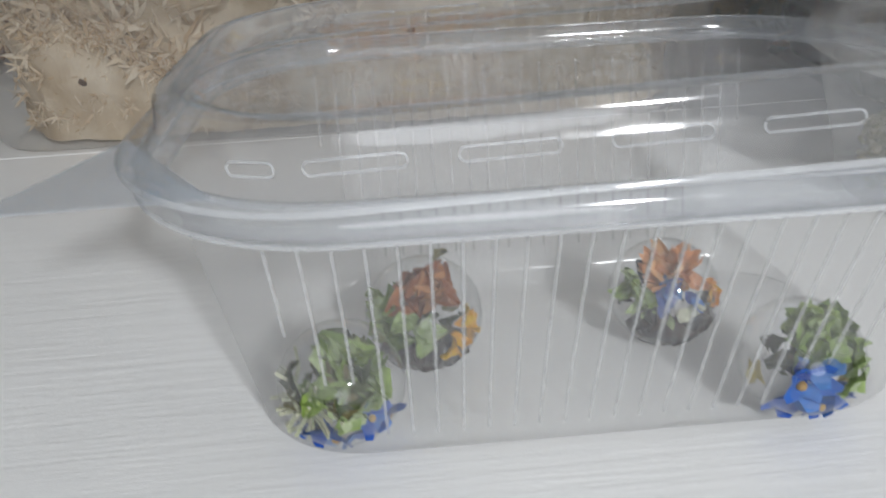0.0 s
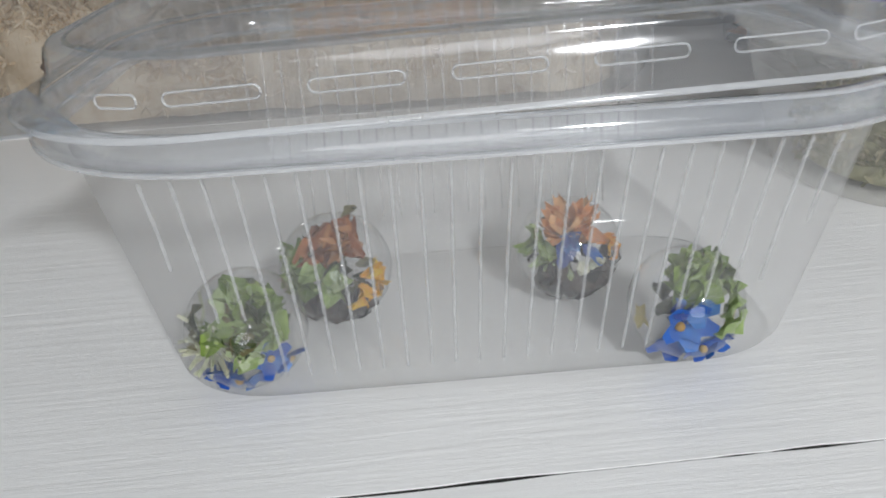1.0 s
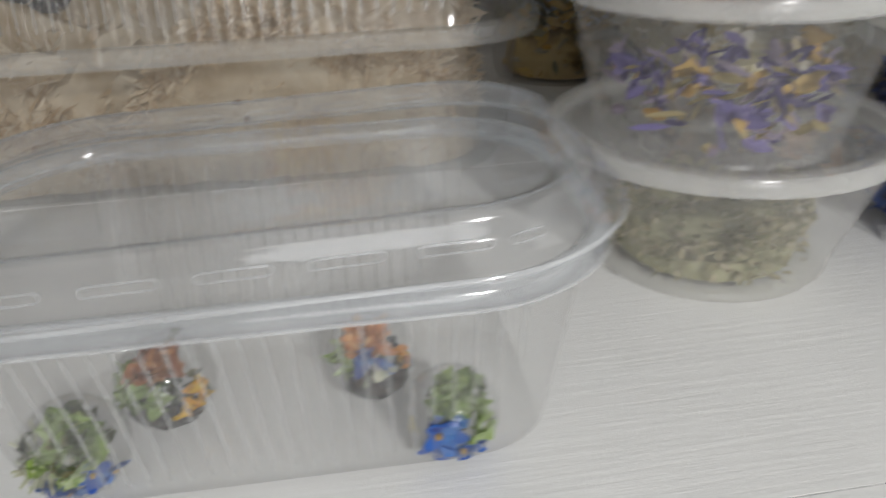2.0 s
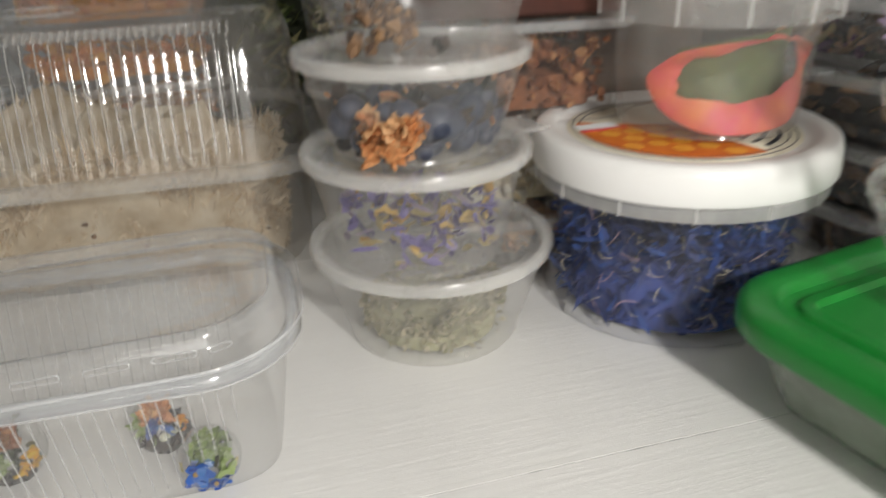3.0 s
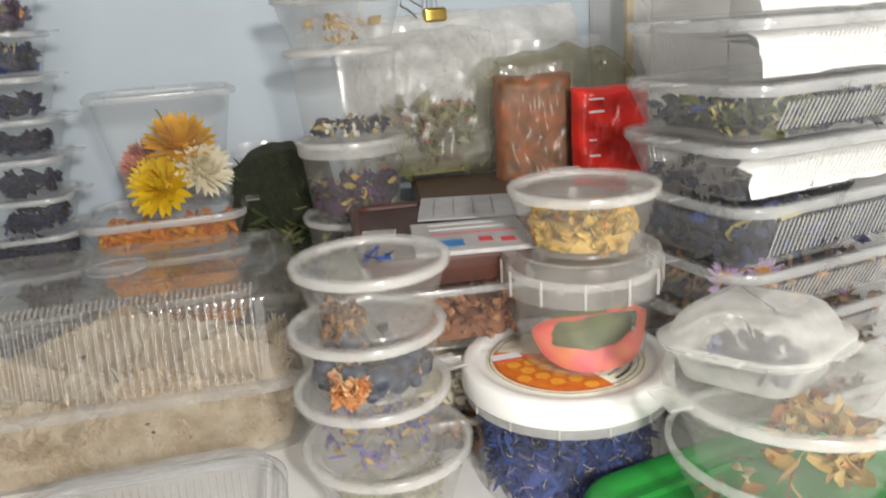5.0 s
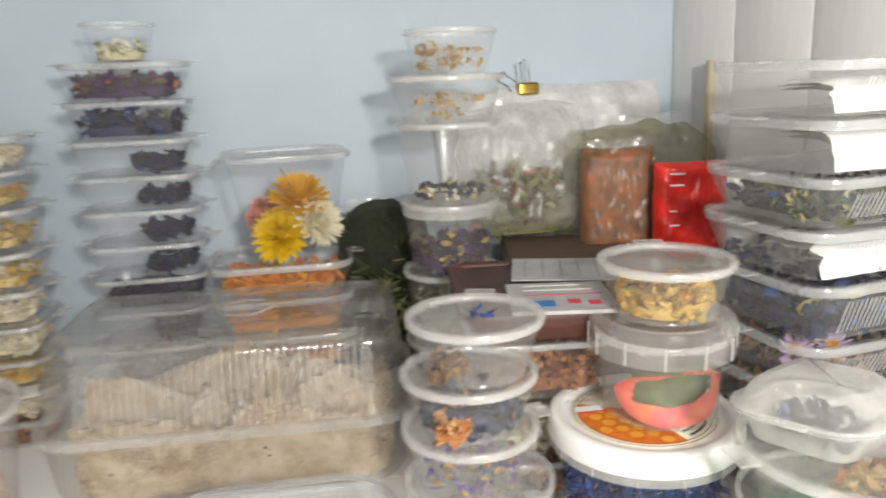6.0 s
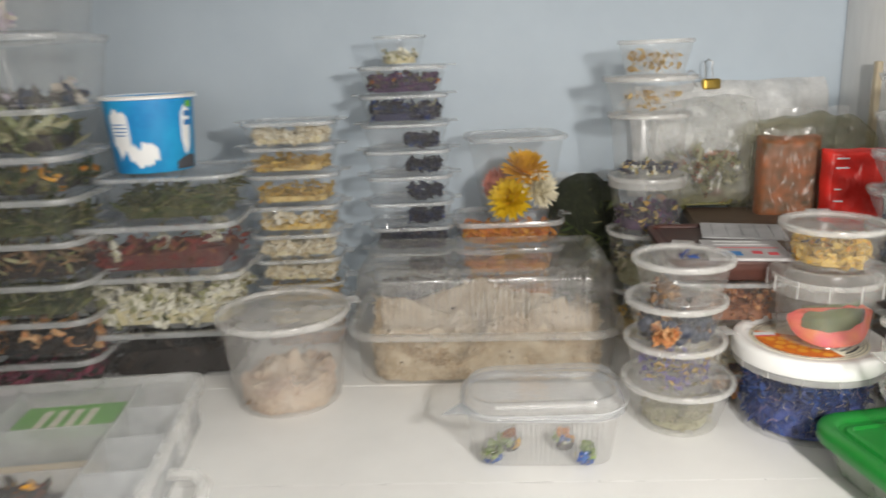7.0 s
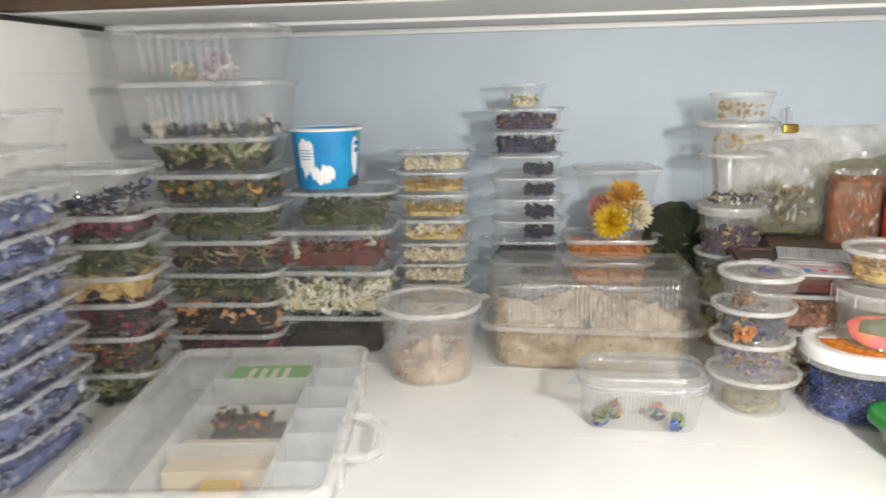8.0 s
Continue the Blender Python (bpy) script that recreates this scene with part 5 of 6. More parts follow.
def stack(x, y, rot, w, d, r, taper, rows, group, ribs=0.0, mats=None, z0=0.0004, jitter=0.0015, tabs=(0, 180), look_word="clear rectangular"):
    """Boxes one on another; rows of (height, kind), from the bottom up."""
    z = z0
    for h, kind in rows:
        s = next(SEEDS)
        rng = random.Random(s)
        dx, dy, turn = rng.uniform(-jitter, jitter), rng.uniform(-jitter, jitter), rot + rng.uniform(-1.2, 1.2)
        entry = KIND[kind]
        what = entry[3] if entry else "nothing in it"
        root = tub(x + dx, y + dy, z, w, d, h, look_word + " box with " + what, group, turn, r, taper, ribs, True, 0.0060 if w > 0.12 else 0.0042, mats, tabs)
        if 0 < ribs < 0.005:
            for k in range(30):
                part("rib", kept(("rib", h, taper), lambda: rib_bar(h, taper)), root.children[0], m=pose(-0.058 + 0.0040 * k, -d / 2, 0))
        if entry:
            layers, core, share, words = entry
            if kind == "navypart" and w < 0.12:
                fill(x + dx + 0.020, y + dy - 0.004, z, w * 0.58, d * 0.88, h - 0.004, r, taper, turn, 0.5, layers, words + " in a plastic box", core, s)
                z += h + 0.0022
                continue
            fill(x + dx, y + dy, z, w, d, h - 0.004, r, taper, turn, share, layers, words + " in a plastic box", core, s, lean=(0.7, 0.2) if kind == "navypart" else (0.0, 0.0))
        z += h + 0.0022
    return z


# small boxes of navy petals by the back wall
zt = stack(-0.124, 0.380, 2, 0.104, 0.080, 0.018, 0.006, [(0.0346, "dark"), (0.0346, "navy"), (0.0346, "navypart"), (0.0316, "navy"), (0.0296, "navypart"), (0.0316, "navypart"), (0.0301, "navypart"), (0.0311, "navypart"), (0.0330, "iris"), (0.0322, "pansy")], "stack of small navy boxes")
tub(-0.128, 0.380, zt - 0.0012, 0.062, 0.062, 0.036, "small clear round cup of white florets on a stack", "stack of small navy boxes", 0, 0.031, 0.006, 0, False, 0.003, None, (), "round_cup", "plastic cup")
disc(-0.128, 0.380, zt + 0.001, 0.023, 0.016, [("bloom", 70, 0.008, F_POPW, 0.6), ("petal", 50, 0.006, F_HERB, 0.5)], "white dried florets in a small cup", C_POP, 61)
# small boxes of cream blossoms
stack(-0.262, 0.332, 3, 0.106, 0.082, 0.018, 0.006, [(0.027, "rust"), (0.027, "popcorn"), (0.0265, "yellow"), (0.029, "popcorn"), (0.030, "popcorn"), (0.033, "star"), (0.036, "yellow"), (0.031, "yellow"), (0.027, "popcorn")], "stack of small cream boxes")
# the strawflower jar's pile of boxes
zt = stack(0.004, 0.385, 2, 0.136, 0.104, 0.022, 0.008, [(0.036, "brown"), (0.036, "orange"), (0.036, "orange"), (0.032, "orange")], "boxes under the strawflower jar", ribs=0.006)
JX, JY, JZ = 0.014, 0.385, zt


def square_jar():
    root = thing("square_jar", pose(JX, JY, JZ, 0, 0, 8), "tall clear square jar holding four strawflowers", "plastic jar")
    ring = outline(0.116, 0.104, 0.024, 9)
    b = Build()
    loft(b, ring, [(-0.026, 0.0012), (-0.024, 0.0), (-0.021, 0.0012), (-0.019, 0.006), (-0.001, 0.098), (0.0, 0.101)], True)
    part("body", b.mesh("jar_body", plastic("jar_clear", 0.04, rough=0.09), 50), root)
    b = Build()
    loft(b, ring, [(0.0, 0.099), (0.0042, 0.099), (0.0048, 0.101), (0.0045, 0.1035), (0.002, 0.1048), (-0.002, 0.1048), (-0.004, 0.1032), (-0.008, 0.1030)], False, True)
    part("lid", b.mesh("jar_lid", BOX_RIM, 50), root, "frosted square lid")
    return root


square_jar()


def strawflower(x, y, z, size, mat, heart, rings, rx, rz, label):
    """A papery bloom: rings of pointed petals round a button."""
    root = thing("strawflower", pose(x, y, z, rx, 0, rz), label, "dried flower", "strawflowers in the jar")
    b = Build()
    v, f = petal_tpl(0.26, 0.30, 0.06)
    b.add((v + (0.5, 0, 0)) * size * 0.5, f)
    me = b.mesh("petal", mat)
    for k, (n, lift, s) in enumerate(rings):
        for i in range(n):
            part("petal", me, root, m=pose(0, 0, k * size * 0.03, 0, 0, 360 * (i + 0.5 * (k % 2)) / n) @ pose(size * 0.06, 0, 0, RND.uniform(-14, 14), -lift + RND.uniform(-8, 8), 0) @ Matrix.Diagonal((s, s, s, 1)))
    b = Build()
    rng = random.Random(int(size * 1e5))
    scatter(b, rng, "chunk", 40, size * 0.10, lambda: np.array((rng.gauss(0, size * 0.07), rng.gauss(0, size * 0.07), size * 0.10 + rng.uniform(-0.3, 1) * size * 0.05)), 0)
    part("button", b.mesh("button", heart), root)
    return root


R3 = [(22, -6, 1.0), (20, 14, 0.96), (18, 32, 0.88), (14, 50, 0.74), (10, 66, 0.58)]
strawflower(JX - 0.006, JY - 0.030, JZ + 0.023, 0.056, F_STRAWY, F_STRAWY, R3, 62, -22, "bright yellow papery strawflower")
strawflower(JX + 0.012, JY - 0.018, JZ + 0.056, 0.059, F_STRAWO, F_STRAWO, R3, 24, 6, "orange papery strawflower with a stalk")
strawflower(JX + 0.028, JY - 0.026, JZ + 0.034, 0.050, F_STRAWC, F_STRAWC, R3, 66, 34, "cream white papery strawflower")
strawflower(JX - 0.020, JY - 0.010, JZ + 0.040, 0.045, F_STRAWP, F_STRAWP, R3, 60, -60, "dusty pink papery strawflower")
b = Build()
tube(b, [(0, 0, 0), (-0.002, 0, 0.012), (-0.007, 0.001, 0.022)], 0.0012, 6)
solid("dried_stalk", b.mesh("dried_stalk", F_OLIVE), pose(JX + 0.002, JY - 0.006, JZ + 0.066), "short dry brown stalk in the jar", "dried stalk")

# the tower of round pots by the wall
GW = "tower of round pots"
cup(0.172, 0.323, 0.0004, 0.0450, 0.0400, 0.066, "clear round pot with yellowish flowers", GW, mats=(PP, PP_RIM, PP_LID))
disc(0.172, 0.323, 0.002, 0.038, 0.04, [("petal", 200, 0.009, F_YEL, 0.5), ("petal", 90, 0.009, F_HERB, 0.5)], "yellow and grey dried flowers in a pot", C_YEL, 71)
cup(0.172, 0.323, 0.0690, 0.0450, 0.0400, 0.068, "frosted round pot with pale dried herb", GW)
disc(0.172, 0.323, 0.071, 0.038, 0.05, [("petal", 260, 0.009, F_HERB, 0.4)], "pale dried herb in a pot", HERB_CORE, 72)
cup(0.172, 0.323, 0.1392, 0.0440, 0.0385, 0.065, "clear round pot with dark purple and yellow flowers", GW, rim=0.012)
disc(0.172, 0.323, 0.1412, 0.037, 0.026, [("leaf", 130, 0.013, F_PURPLE, 0.6), ("petal", 30, 0.012, F_YEL, 0.6), ("petal", 60, 0.011, F_NAVY, 0.5)], "dark purple and yellow dried flowers in a pot", C_PURPLE, 73)
cup(0.172, 0.323, 0.2065, 0.0450, 0.0390, 0.072, "clear tall round pot with a few dark petals", GW)
disc(0.174, 0.323, 0.2085, 0.034, 0.010, [("petal", 90, 0.011, F_NAVY, 0.6), ("bloom", 14, 0.009, F_POPW, 0.6), ("petal", 20, 0.010, F_YEL, 0.6)], "dark and white dried petals in a pot", None, 74)
cup(0.172, 0.323, 0.2805, 0.0510, 0.0420, 0.040, "wide frosted round cup with tan flowers on a tower", GW)
disc(0.172, 0.323, 0.2825, 0.036, 0.024, [("wisp", 160, 0.016, F_FLUFF, 0.5), ("scrap", 26, 0.008, F_NUT, 0.6)], "pale dried tufts in a cup", None, 75)
cup(0.177, 0.323, 0.3225, 0.0410, 0.0340, 0.040, "clear round cup with tan dried flowers on a tower", GW, lid=False)
disc(0.177, 0.323, 0.3245, 0.031, 0.024, [("scrap", 34, 0.009, F_NUT, 0.5), ("wisp", 200, 0.014, F_FLUFF, 0.5)], "tan dried flowers in a cup", None, 76)

# boxes under the booklet
MAROON = plain("maroon_board", (0.05, 0.018, 0.014), (0.085, 0.028, 0.02), 40, 0.5, 0.2)
stack(0.212, 0.190, -4, 0.106, 0.150, 0.016, 0.006, [(0.034, "peach"), (0.045, "popcorn"), (0.0455, "rust")], "boxes under the booklet", tabs=())
tub(0.212, 0.186, 0.1322, 0.110, 0.150, 0.021, "dark red-brown box under a paper booklet", "boxes under the booklet", -4, 0.014, 0.004, 0, True, 0.004, (MAROON, MAROON, MAROON), ())


def booklet():
    root = thing("booklet", pose(0.226, 0.158, 0.1560, 0, 0, -8), "printed white paper leaflet on boxes, shade in its grey", "leaflet")
    b = Build()
    slab(b, -0.036, 0.040, -0.060, 0.012, 0, 0.0030, 0.0005)
    # white paper coloured mid grey: the shadow it lies in is in the colour
    part("sheet", b.mesh("leaflet_sheet", plain("shaded_leaflet_paper", (0.34, 0.33, 0.34), (0.46, 0.44, 0.44), 60, 0.6, 0.2)), root)
    for x0, x1, y0, y1, mat, nm in ((-0.022, -0.004, -0.050, -0.036, PRINT_BLUE, "blue_block"), (0.006, 0.015, -0.044, -0.034, PRINT_RED, "red_block"), (0.020, 0.029, -0.048, -0.038, PRINT_RED, "red_block")):
        b = Build()
        slab(b, x0, x1, y0, y1, 0.0031, 0.0034)
        part(nm, b.mesh(nm, mat), root)
    for k in range(3):
        b = Build()
        slab(b, -0.024, 0.034 - 0.006 * (k % 3), -0.022 + k * 0.012, -0.0205 + k * 0.012, 0.0031, 0.0034)
        part("print_bar", b.mesh("print_bar", BOARD_GREY if k else PRINT_RED), root)
    return root


booklet()
b = Build()
slab(b, -0.045, 0.040, -0.048, 0.022, 0, 0.0015, 0.0004)
sheet = thing("folded_sheet", pose(0.256, 0.226, 0.1562, 0, 0, -14), "grey-white lined paper sheet lying on boxes", "paper")
# greyish paper, darkened further in its colour for the shadow over it
part("paper", b.mesh("folded_sheet", plain("shaded_grey_newsprint", (0.36, 0.36, 0.37), (0.46, 0.46, 0.47), 40, 0.8, 0.2)), sheet)
for k in range(5):
    b = Build()
    slab(b, -0.034 + 0.015 * k, -0.0330 + 0.015 * k, -0.040, 0.016, 0.0016, 0.0019)
    part("printed_line", b.mesh("printed_line", plain("grey_print", (0.24, 0.24, 0.25), (0.32, 0.32, 0.33), 40, 0.8, 0.0)), sheet)
b = Build()
slab(b, -0.06, 0.10, -0.08, 0.08, 0, 0.146, 0.004)
solid("carton", b.mesh("carton", BROWN_WOOD), pose(0.285, 0.315, 0.0004, 0, 0, -8), "dark brown carton under the bags", "carton")

# ---- bags by the back wall ----
def pillow(w, h, t, seed, crumple=0.004, nx=26, nz=26, pinch=0.75, slim=0.0, wob=0.14, square=4):
    """A filled bag standing upright: front and back sheets that meet at the edges."""
    b = Build()
    for side in (-1, 1):
        rows = []
        for j in range(nz):
            v = j / (nz - 1)
            for i in range(nx):
                u = i / (nx - 1) * 2 - 1
                full = (1 - abs(u) ** square) ** 0.5 * (min(1, v * 6 + 0.15)) ** 0.5 * (1 - max(0, (v - pinch) / (1 - pinch)) ** 1.5) ** 0.5 if v < 1 else 0
                n = noise.noise((u * 3 + seed, v * 4, side * 2.0)) + 0.6 * noise.noise((u * 8 + seed, v * 9, side * 3.0))
                rows.append((u * w / 2 * (1 - wob * noise.noise((v * 4, seed, 1.0)) - slim * max(0.0, v - 0.45) ** 1.6) , side * (t / 2 * full + crumple * n * min(1, full * 3)), v * h * (1 + 0.7 * wob * noise.noise((u * 2.5, seed, 4.0)) - slim * 0.22 * u * u)))
        f = [(j * nx + i, j * nx + i + 1, (j + 1) * nx + i + 1, (j + 1) * nx + i) for j in range(nz - 1) for i in range(nx - 1)]
        b.add(rows, f if side < 0 else [tuple(reversed(q)) for q in f])
    return b


def bag_of(name, m, label, category, me, w, h, film=None, wide=1.06, deep=0.05, seed=1.0):
    """A filled bag: its body, a flat crimped seam along the top, and where it has one a loose outer film."""
    root = thing(name, m, label, category)
    part("body", me, root)
    b = Build()
    rows = []
    for i in range(24):
        u = i / 23 * 2 - 1
        for q in range(4):
            rows.append((u * w * 0.40, 0.003 * noise.noise((u * 6, seed, q * 0.4)), h * 0.95 + 0.0045 * q + 0.004 * noise.noise((u * 2, seed, 7.0))))
    f = [(4 * i + q, 4 * i + 4 + q, 4 * i + 5 + q, 4 * i + 1 + q) for i in range(23) for q in range(3)]
    b.add(rows, f)
    part("seam", b.mesh("bag_seam", FILM), root, "clear crimped seam")
    if film:
        part("film", pillow(w * wide, h * 1.12, deep, seed, 0.006, 40, 40, 0.6, 0.15, 0.06).mesh("loose_film", film, 0), root, "loose clear outer film")
    return root


# the clear bag's strong white share paints in the lamp's gleam on the film
PAINTED_GLEAM = plastic("film_with_painted_gleam", 0.74, body=(0.97, 0.97, 0.965), rough=0.36, bump=0.0, gloss=0.9, cloud=0.6)
HAZE_FILM = plastic("hazy_film", 0.26, body=(0.92, 0.92, 0.88), rough=0.34, bump=0.0, gloss=0.45, cloud=0.8)
bag_of("herb_bag", pose(0.112, 0.425, 0.0004, 0, 0, 10), "clear bag packed with dark green moss", "bag",
       pillow(0.112, 0.190, 0.070, 3.1, 0.008, pinch=0.45, slim=0.35).mesh("moss_mass", plain("packed_green_moss", (0.006, 0.010, 0.004), (0.030, 0.036, 0.014), 160, 0.5, 1.0, 0.003), 0), 0.104, 0.190)
disc(0.112, 0.418, 0.005, 0.056, 0.165, [("strap", 420, 0.022, F_GREEN, 0.15)], "dark green moss fronds in a bag", None, 81, name="moss", category="moss")
bag = thing("clear_bag", pose(0.312, 0.462, 0.150, -3, 0, -3), "clear crinkled plastic bag of dried flowers closed with a clip", "bag")
part("film", pillow(0.262, 0.158, 0.036, 5.7, 0.0026, 60, 50, 0.35, 0.12, 0.06).mesh("bag_film", PAINTED_GLEAM, 0), bag)
b = Build()
slab(b, -0.012, 0.012, -0.006, 0.006, 0, 0.014, 0.002)
clip = thing("binder_clip", pose(0.287, 0.466, 0.2960, 0, 0, 8), "small brass binder clip holding a bag shut", "binder clip")
part("jaw", b.mesh("clip_jaw", BRASS), clip, "brass jaw")
for sx in (1, -1):
    b = Build()
    tube(b, [(-0.006, 0, 0.012), (-0.0045, 0, 0.028), (-0.006, 0, 0.036), (0, 0, 0.040), (0.006, 0, 0.036), (0.0045, 0, 0.028), (0.006, 0, 0.012)], 0.0009, 6)
    part("handle", b.mesh("clip_handle", STEEL), clip, "", pose(0, sx * 0.004, 0, -8 * sx) if sx > 0 else pose(-0.010, -0.004, 0.004, 20, -58, 0))
pile(0.262, 0.415, 0.1510, 0.100, 0.070, 0.02, 0.075, [("leaf", 220, 0.020, F_OLIVE, 0.4), ("leaf", 60, 0.018, F_RUST, 0.5), ("strap", 60, 0.026, F_GREEN, 0.5)], "olive and rust dried flowers in a bag", core=C_OLIVE, seed=82, rough=0.6)
bag_of("flower_bag", pose(0.262, 0.405, 0.150, 0, 0, 4), "clear bag with olive dried flowers", "bag", pillow(0.146, 0.140, 0.066, 8.4, 0.005, 50, 50, 0.55, 0.2, 0.06).mesh("flower_bag", HAZE_FILM, 0), 0.146, 0.140)
HERB_PACK = plain("mottled_orange_brown_herbs", (0.040, 0.045, 0.022), (0.40, 0.115, 0.030), 48, 0.55, 0.3, 0.001, detail=6.0)
bag_of("herb_pack", pose(0.350, 0.352, 0.133, 0, 0, -8), "clear pack of orange brown dried herbs", "pack", pillow(0.074, 0.110, 0.040, 1.7, 0.0016, pinch=0.93, wob=0.03, square=12).mesh("herb_pack", HERB_PACK, 0), 0.074, 0.110, plastic("thin_pack_film", 0.05, body=(0.9, 0.88, 0.82), rough=0.36, bump=0.0, gloss=0.5), 1.15, 0.056, 6.1)
bag_of("olive_bag", pose(0.392, 0.402, 0.140, 2, 0, -6), "crumpled olive see-through bag behind packs", "bag", pillow(0.176, 0.125, 0.060, 9.9, 0.012, 44, 44, 0.75, 0.35, 0.16, 8).mesh("olive_bag", plastic("olive_film", 0.30, tint=(0.90, 0.88, 0.78), body=(0.50, 0.48, 0.34), rough=0.2, bump=0.2, gloss=0.8, cloud=0.9), 0), 0.120, 0.125)
red = thing("red_pack", pose(0.406, 0.300, 0.134, -2, 0, -6), "crumpled shiny red foil pack with white bars", "foil pack")
part("foil", pillow(0.071, 0.097, 0.026, 4.2, 0.0016, 36, 36, 0.95, 0.0, 0.02, 12).mesh("red_foil", FOIL_RED, 55), red)
for k, (zz, ww) in enumerate(((0.036, 0.010), (0.050, 0.007), (0.075, 0.014), (0.086, 0.014))):
    b = Build()
    slab(b, -0.024, -0.024 + ww, -0.0152, -0.0146, zz, zz + 0.0016)
    part("print_bar", b.mesh("foil_bar", PRINT_WHITE), red)
b = Build()
slab(b, -0.06, 0.08, -0.06, 0.05, 0, 0.132, 0.004)
solid("carton", b.mesh("carton", BROWN_WOOD), pose(0.405, 0.335, 0.0004, 0, 0, -8), "dark brown carton carrying the packs", "carton")

# ---- the ribbed boxes by the side wall ----
RS = "tall pile of ribbed boxes"
RX0, RY0 = 0.440, 0.120
RMATS = (plastic("ribbed_box_plastic", 0.15, body=(0.86, 0.87, 0.88), rough=0.12), BOX_RIM, BOX_PP)
zt = stack(RX0, RY0, 11, 0.170, 0.122, 0.024, 0.009, [(0.032, "brown"), (0.031, "brown"), (0.031, "brown"), (0.033, "aster"), (0.040, "iris_yellow"), (0.034, "navypart"), (0.033, "mixed"), (0.0345, "none"), (0.0345, "none")], RS, 0.0036, RMATS, look_word="ribbed clear")


def paper_roll(x, y, z, w, d, h, rot, label, seed, mound=0.0):
    """Sheets of paper bent up the front wall of a box and back over, torn at one end."""
    root = thing("folded_paper", pose(x, y, z, 0, 0, rot), label, "paper")
    n, k = 30, 14
    for sheet in range(3):
        b = Build()
        rows, inset = [], 0.0035 * sheet
        for i in range(n):
            u = i / (n - 1)
            tear = (1 - u) ** 3
            top = (h - inset) * (1 - mound * (0.75 * u + 0.5 * (1 - u) ** 4)) + 0.0016 * noise.noise((u * 6, seed, sheet * 2.0))
            for j in range(k):
                v = j / (k - 1)
                a = v * math.pi * 0.72
                wob = 0.0013 * noise.noise((u * 9, v * 5, seed + sheet)) + 0.0016 * noise.noise((u * 3, v * 3, seed * 2))
                edge = tear * (0.010 * noise.noise((v * 7, seed, 1.0)) + 0.004 * noise.noise((v * 19, seed, 2.0)) + 0.004 * sheet)
                rows.append((-w / 2 + w * u + edge, -d / 2 + inset + d * max(0.0, v - 0.30) ** 1.2 + 0.004 * tear * math.sin(v * 6) + wob, top * min(1.0, math.sin(min(a, 1.57)) ** 0.6) - 0.10 * h * max(0.0, v - 0.5) + wob * 0.6))
        f = [(i * k + j, (i + 1) * k + j, (i + 1) * k + j + 1, i * k + j + 1) for i in range(n - 1) for j in range(k - 1)]
        b.add(rows, f)
        part("sheet", b.mesh("paper_sheet", PAPER), root)
    return root


paper_roll(RX0 + 0.003, RY0 - 0.009, 0.1804, 0.146, 0.084, 0.0225, 11, "white folded paper lying in a clear box", 1.0)
paper_roll(RX0 + 0.004, RY0 - 0.009, 0.2518, 0.146, 0.088, 0.0265, 11, "white folded paper filling a clear box", 2.0)
paper_roll(RX0 + 0.004, RY0 - 0.008, 0.2885, 0.146, 0.084, 0.0280, 11, "white crumpled paper in the topmost clear box", 3.0, 0.6)


def pressed_bloom(x, y, z, size, petals, mat, heart, label, tip=70.0):
    root = thing("dried_bloom", pose(x, y, z, tip, 0, 11), label, "dried flower", "blooms in the ribbed boxes")
    b = Build()
    v, f = petal_tpl(0.24, 0.15, 0.05)
    b.add((v + (0.5, 0, 0)) * size * 0.5, f)
    me = b.mesh("petal", mat)
    for i in range(petals):
        part("petal", me, root, m=pose(0, 0, 0.0004 * (i % 3), 0, 0, 360 * i / petals + RND.uniform(-5, 5)) @ pose(size * 0.08, 0, 0, RND.uniform(-20, 20), RND.uniform(-14, 4), 0))
    b = Build()
    rng = random.Random(int(x * 1e5))
    scatter(b, rng, "chunk", 26, size * 0.14, lambda: np.array((rng.gauss(0, size * 0.11), rng.gauss(0, size * 0.11), size * 0.04)), 0)
    part("heart", b.mesh("heart", heart), root)
    return root


pressed_bloom(0.3830, 0.083, 0.1170, 0.030, 24, F_LILACW, F_STRAWO, "white and lilac pressed aster with a yellow centre", 52)
pressed_bloom(0.4170, 0.089, 0.1160, 0.030, 24, F_LILACW, F_STRAWO, "white and lilac pressed aster with an orange centre", 48)
pressed_bloom(0.3800, 0.088, 0.2245, 0.022, 16, F_MUSTARD, F_OLIVE, "mustard yellow pressed bloom in a ribbed box", 60)
bent_streaks = ((0.398, 0.0800, 0.1530, 0.040, 0.011, -4), (0.425, 0.0850, 0.1560, 0.034, 0.007, -16))
for sx, sy, sz, sl, sw, sr in bent_streaks:
    b = Build()
    rows = []
    for i in range(12):
        t = i / 11
        half = sw / 2 * math.sin(math.pi * (0.08 + 0.84 * t)) ** 0.6 * (1 + 0.3 * noise.noise((t * 8, sx * 50, 0.0)))
        for q in (-1, 0, 1):
            rows.append((sl * (t - 0.5), 0.0014 * math.sin(5 * t + q), half * q + 0.002 * math.sin(4 * t)))
    f = [(3 * i + q, 3 * i + 3 + q, 3 * i + 4 + q, 3 * i + 1 + q) for i in range(11) for q in range(2)]
    b.add(rows, f)
    b.add(np.array(rows) + (0, 0.0004, 0), [tuple(reversed(q)) for q in f])
    solid("dried_petal", b.mesh("dried_petal", F_MUSTARD), pose(sx, sy, sz, -14, sr, 11), "long yellow dried petal among dark blue ones", "dried petal", "blooms in the ribbed boxes")
b = Build()
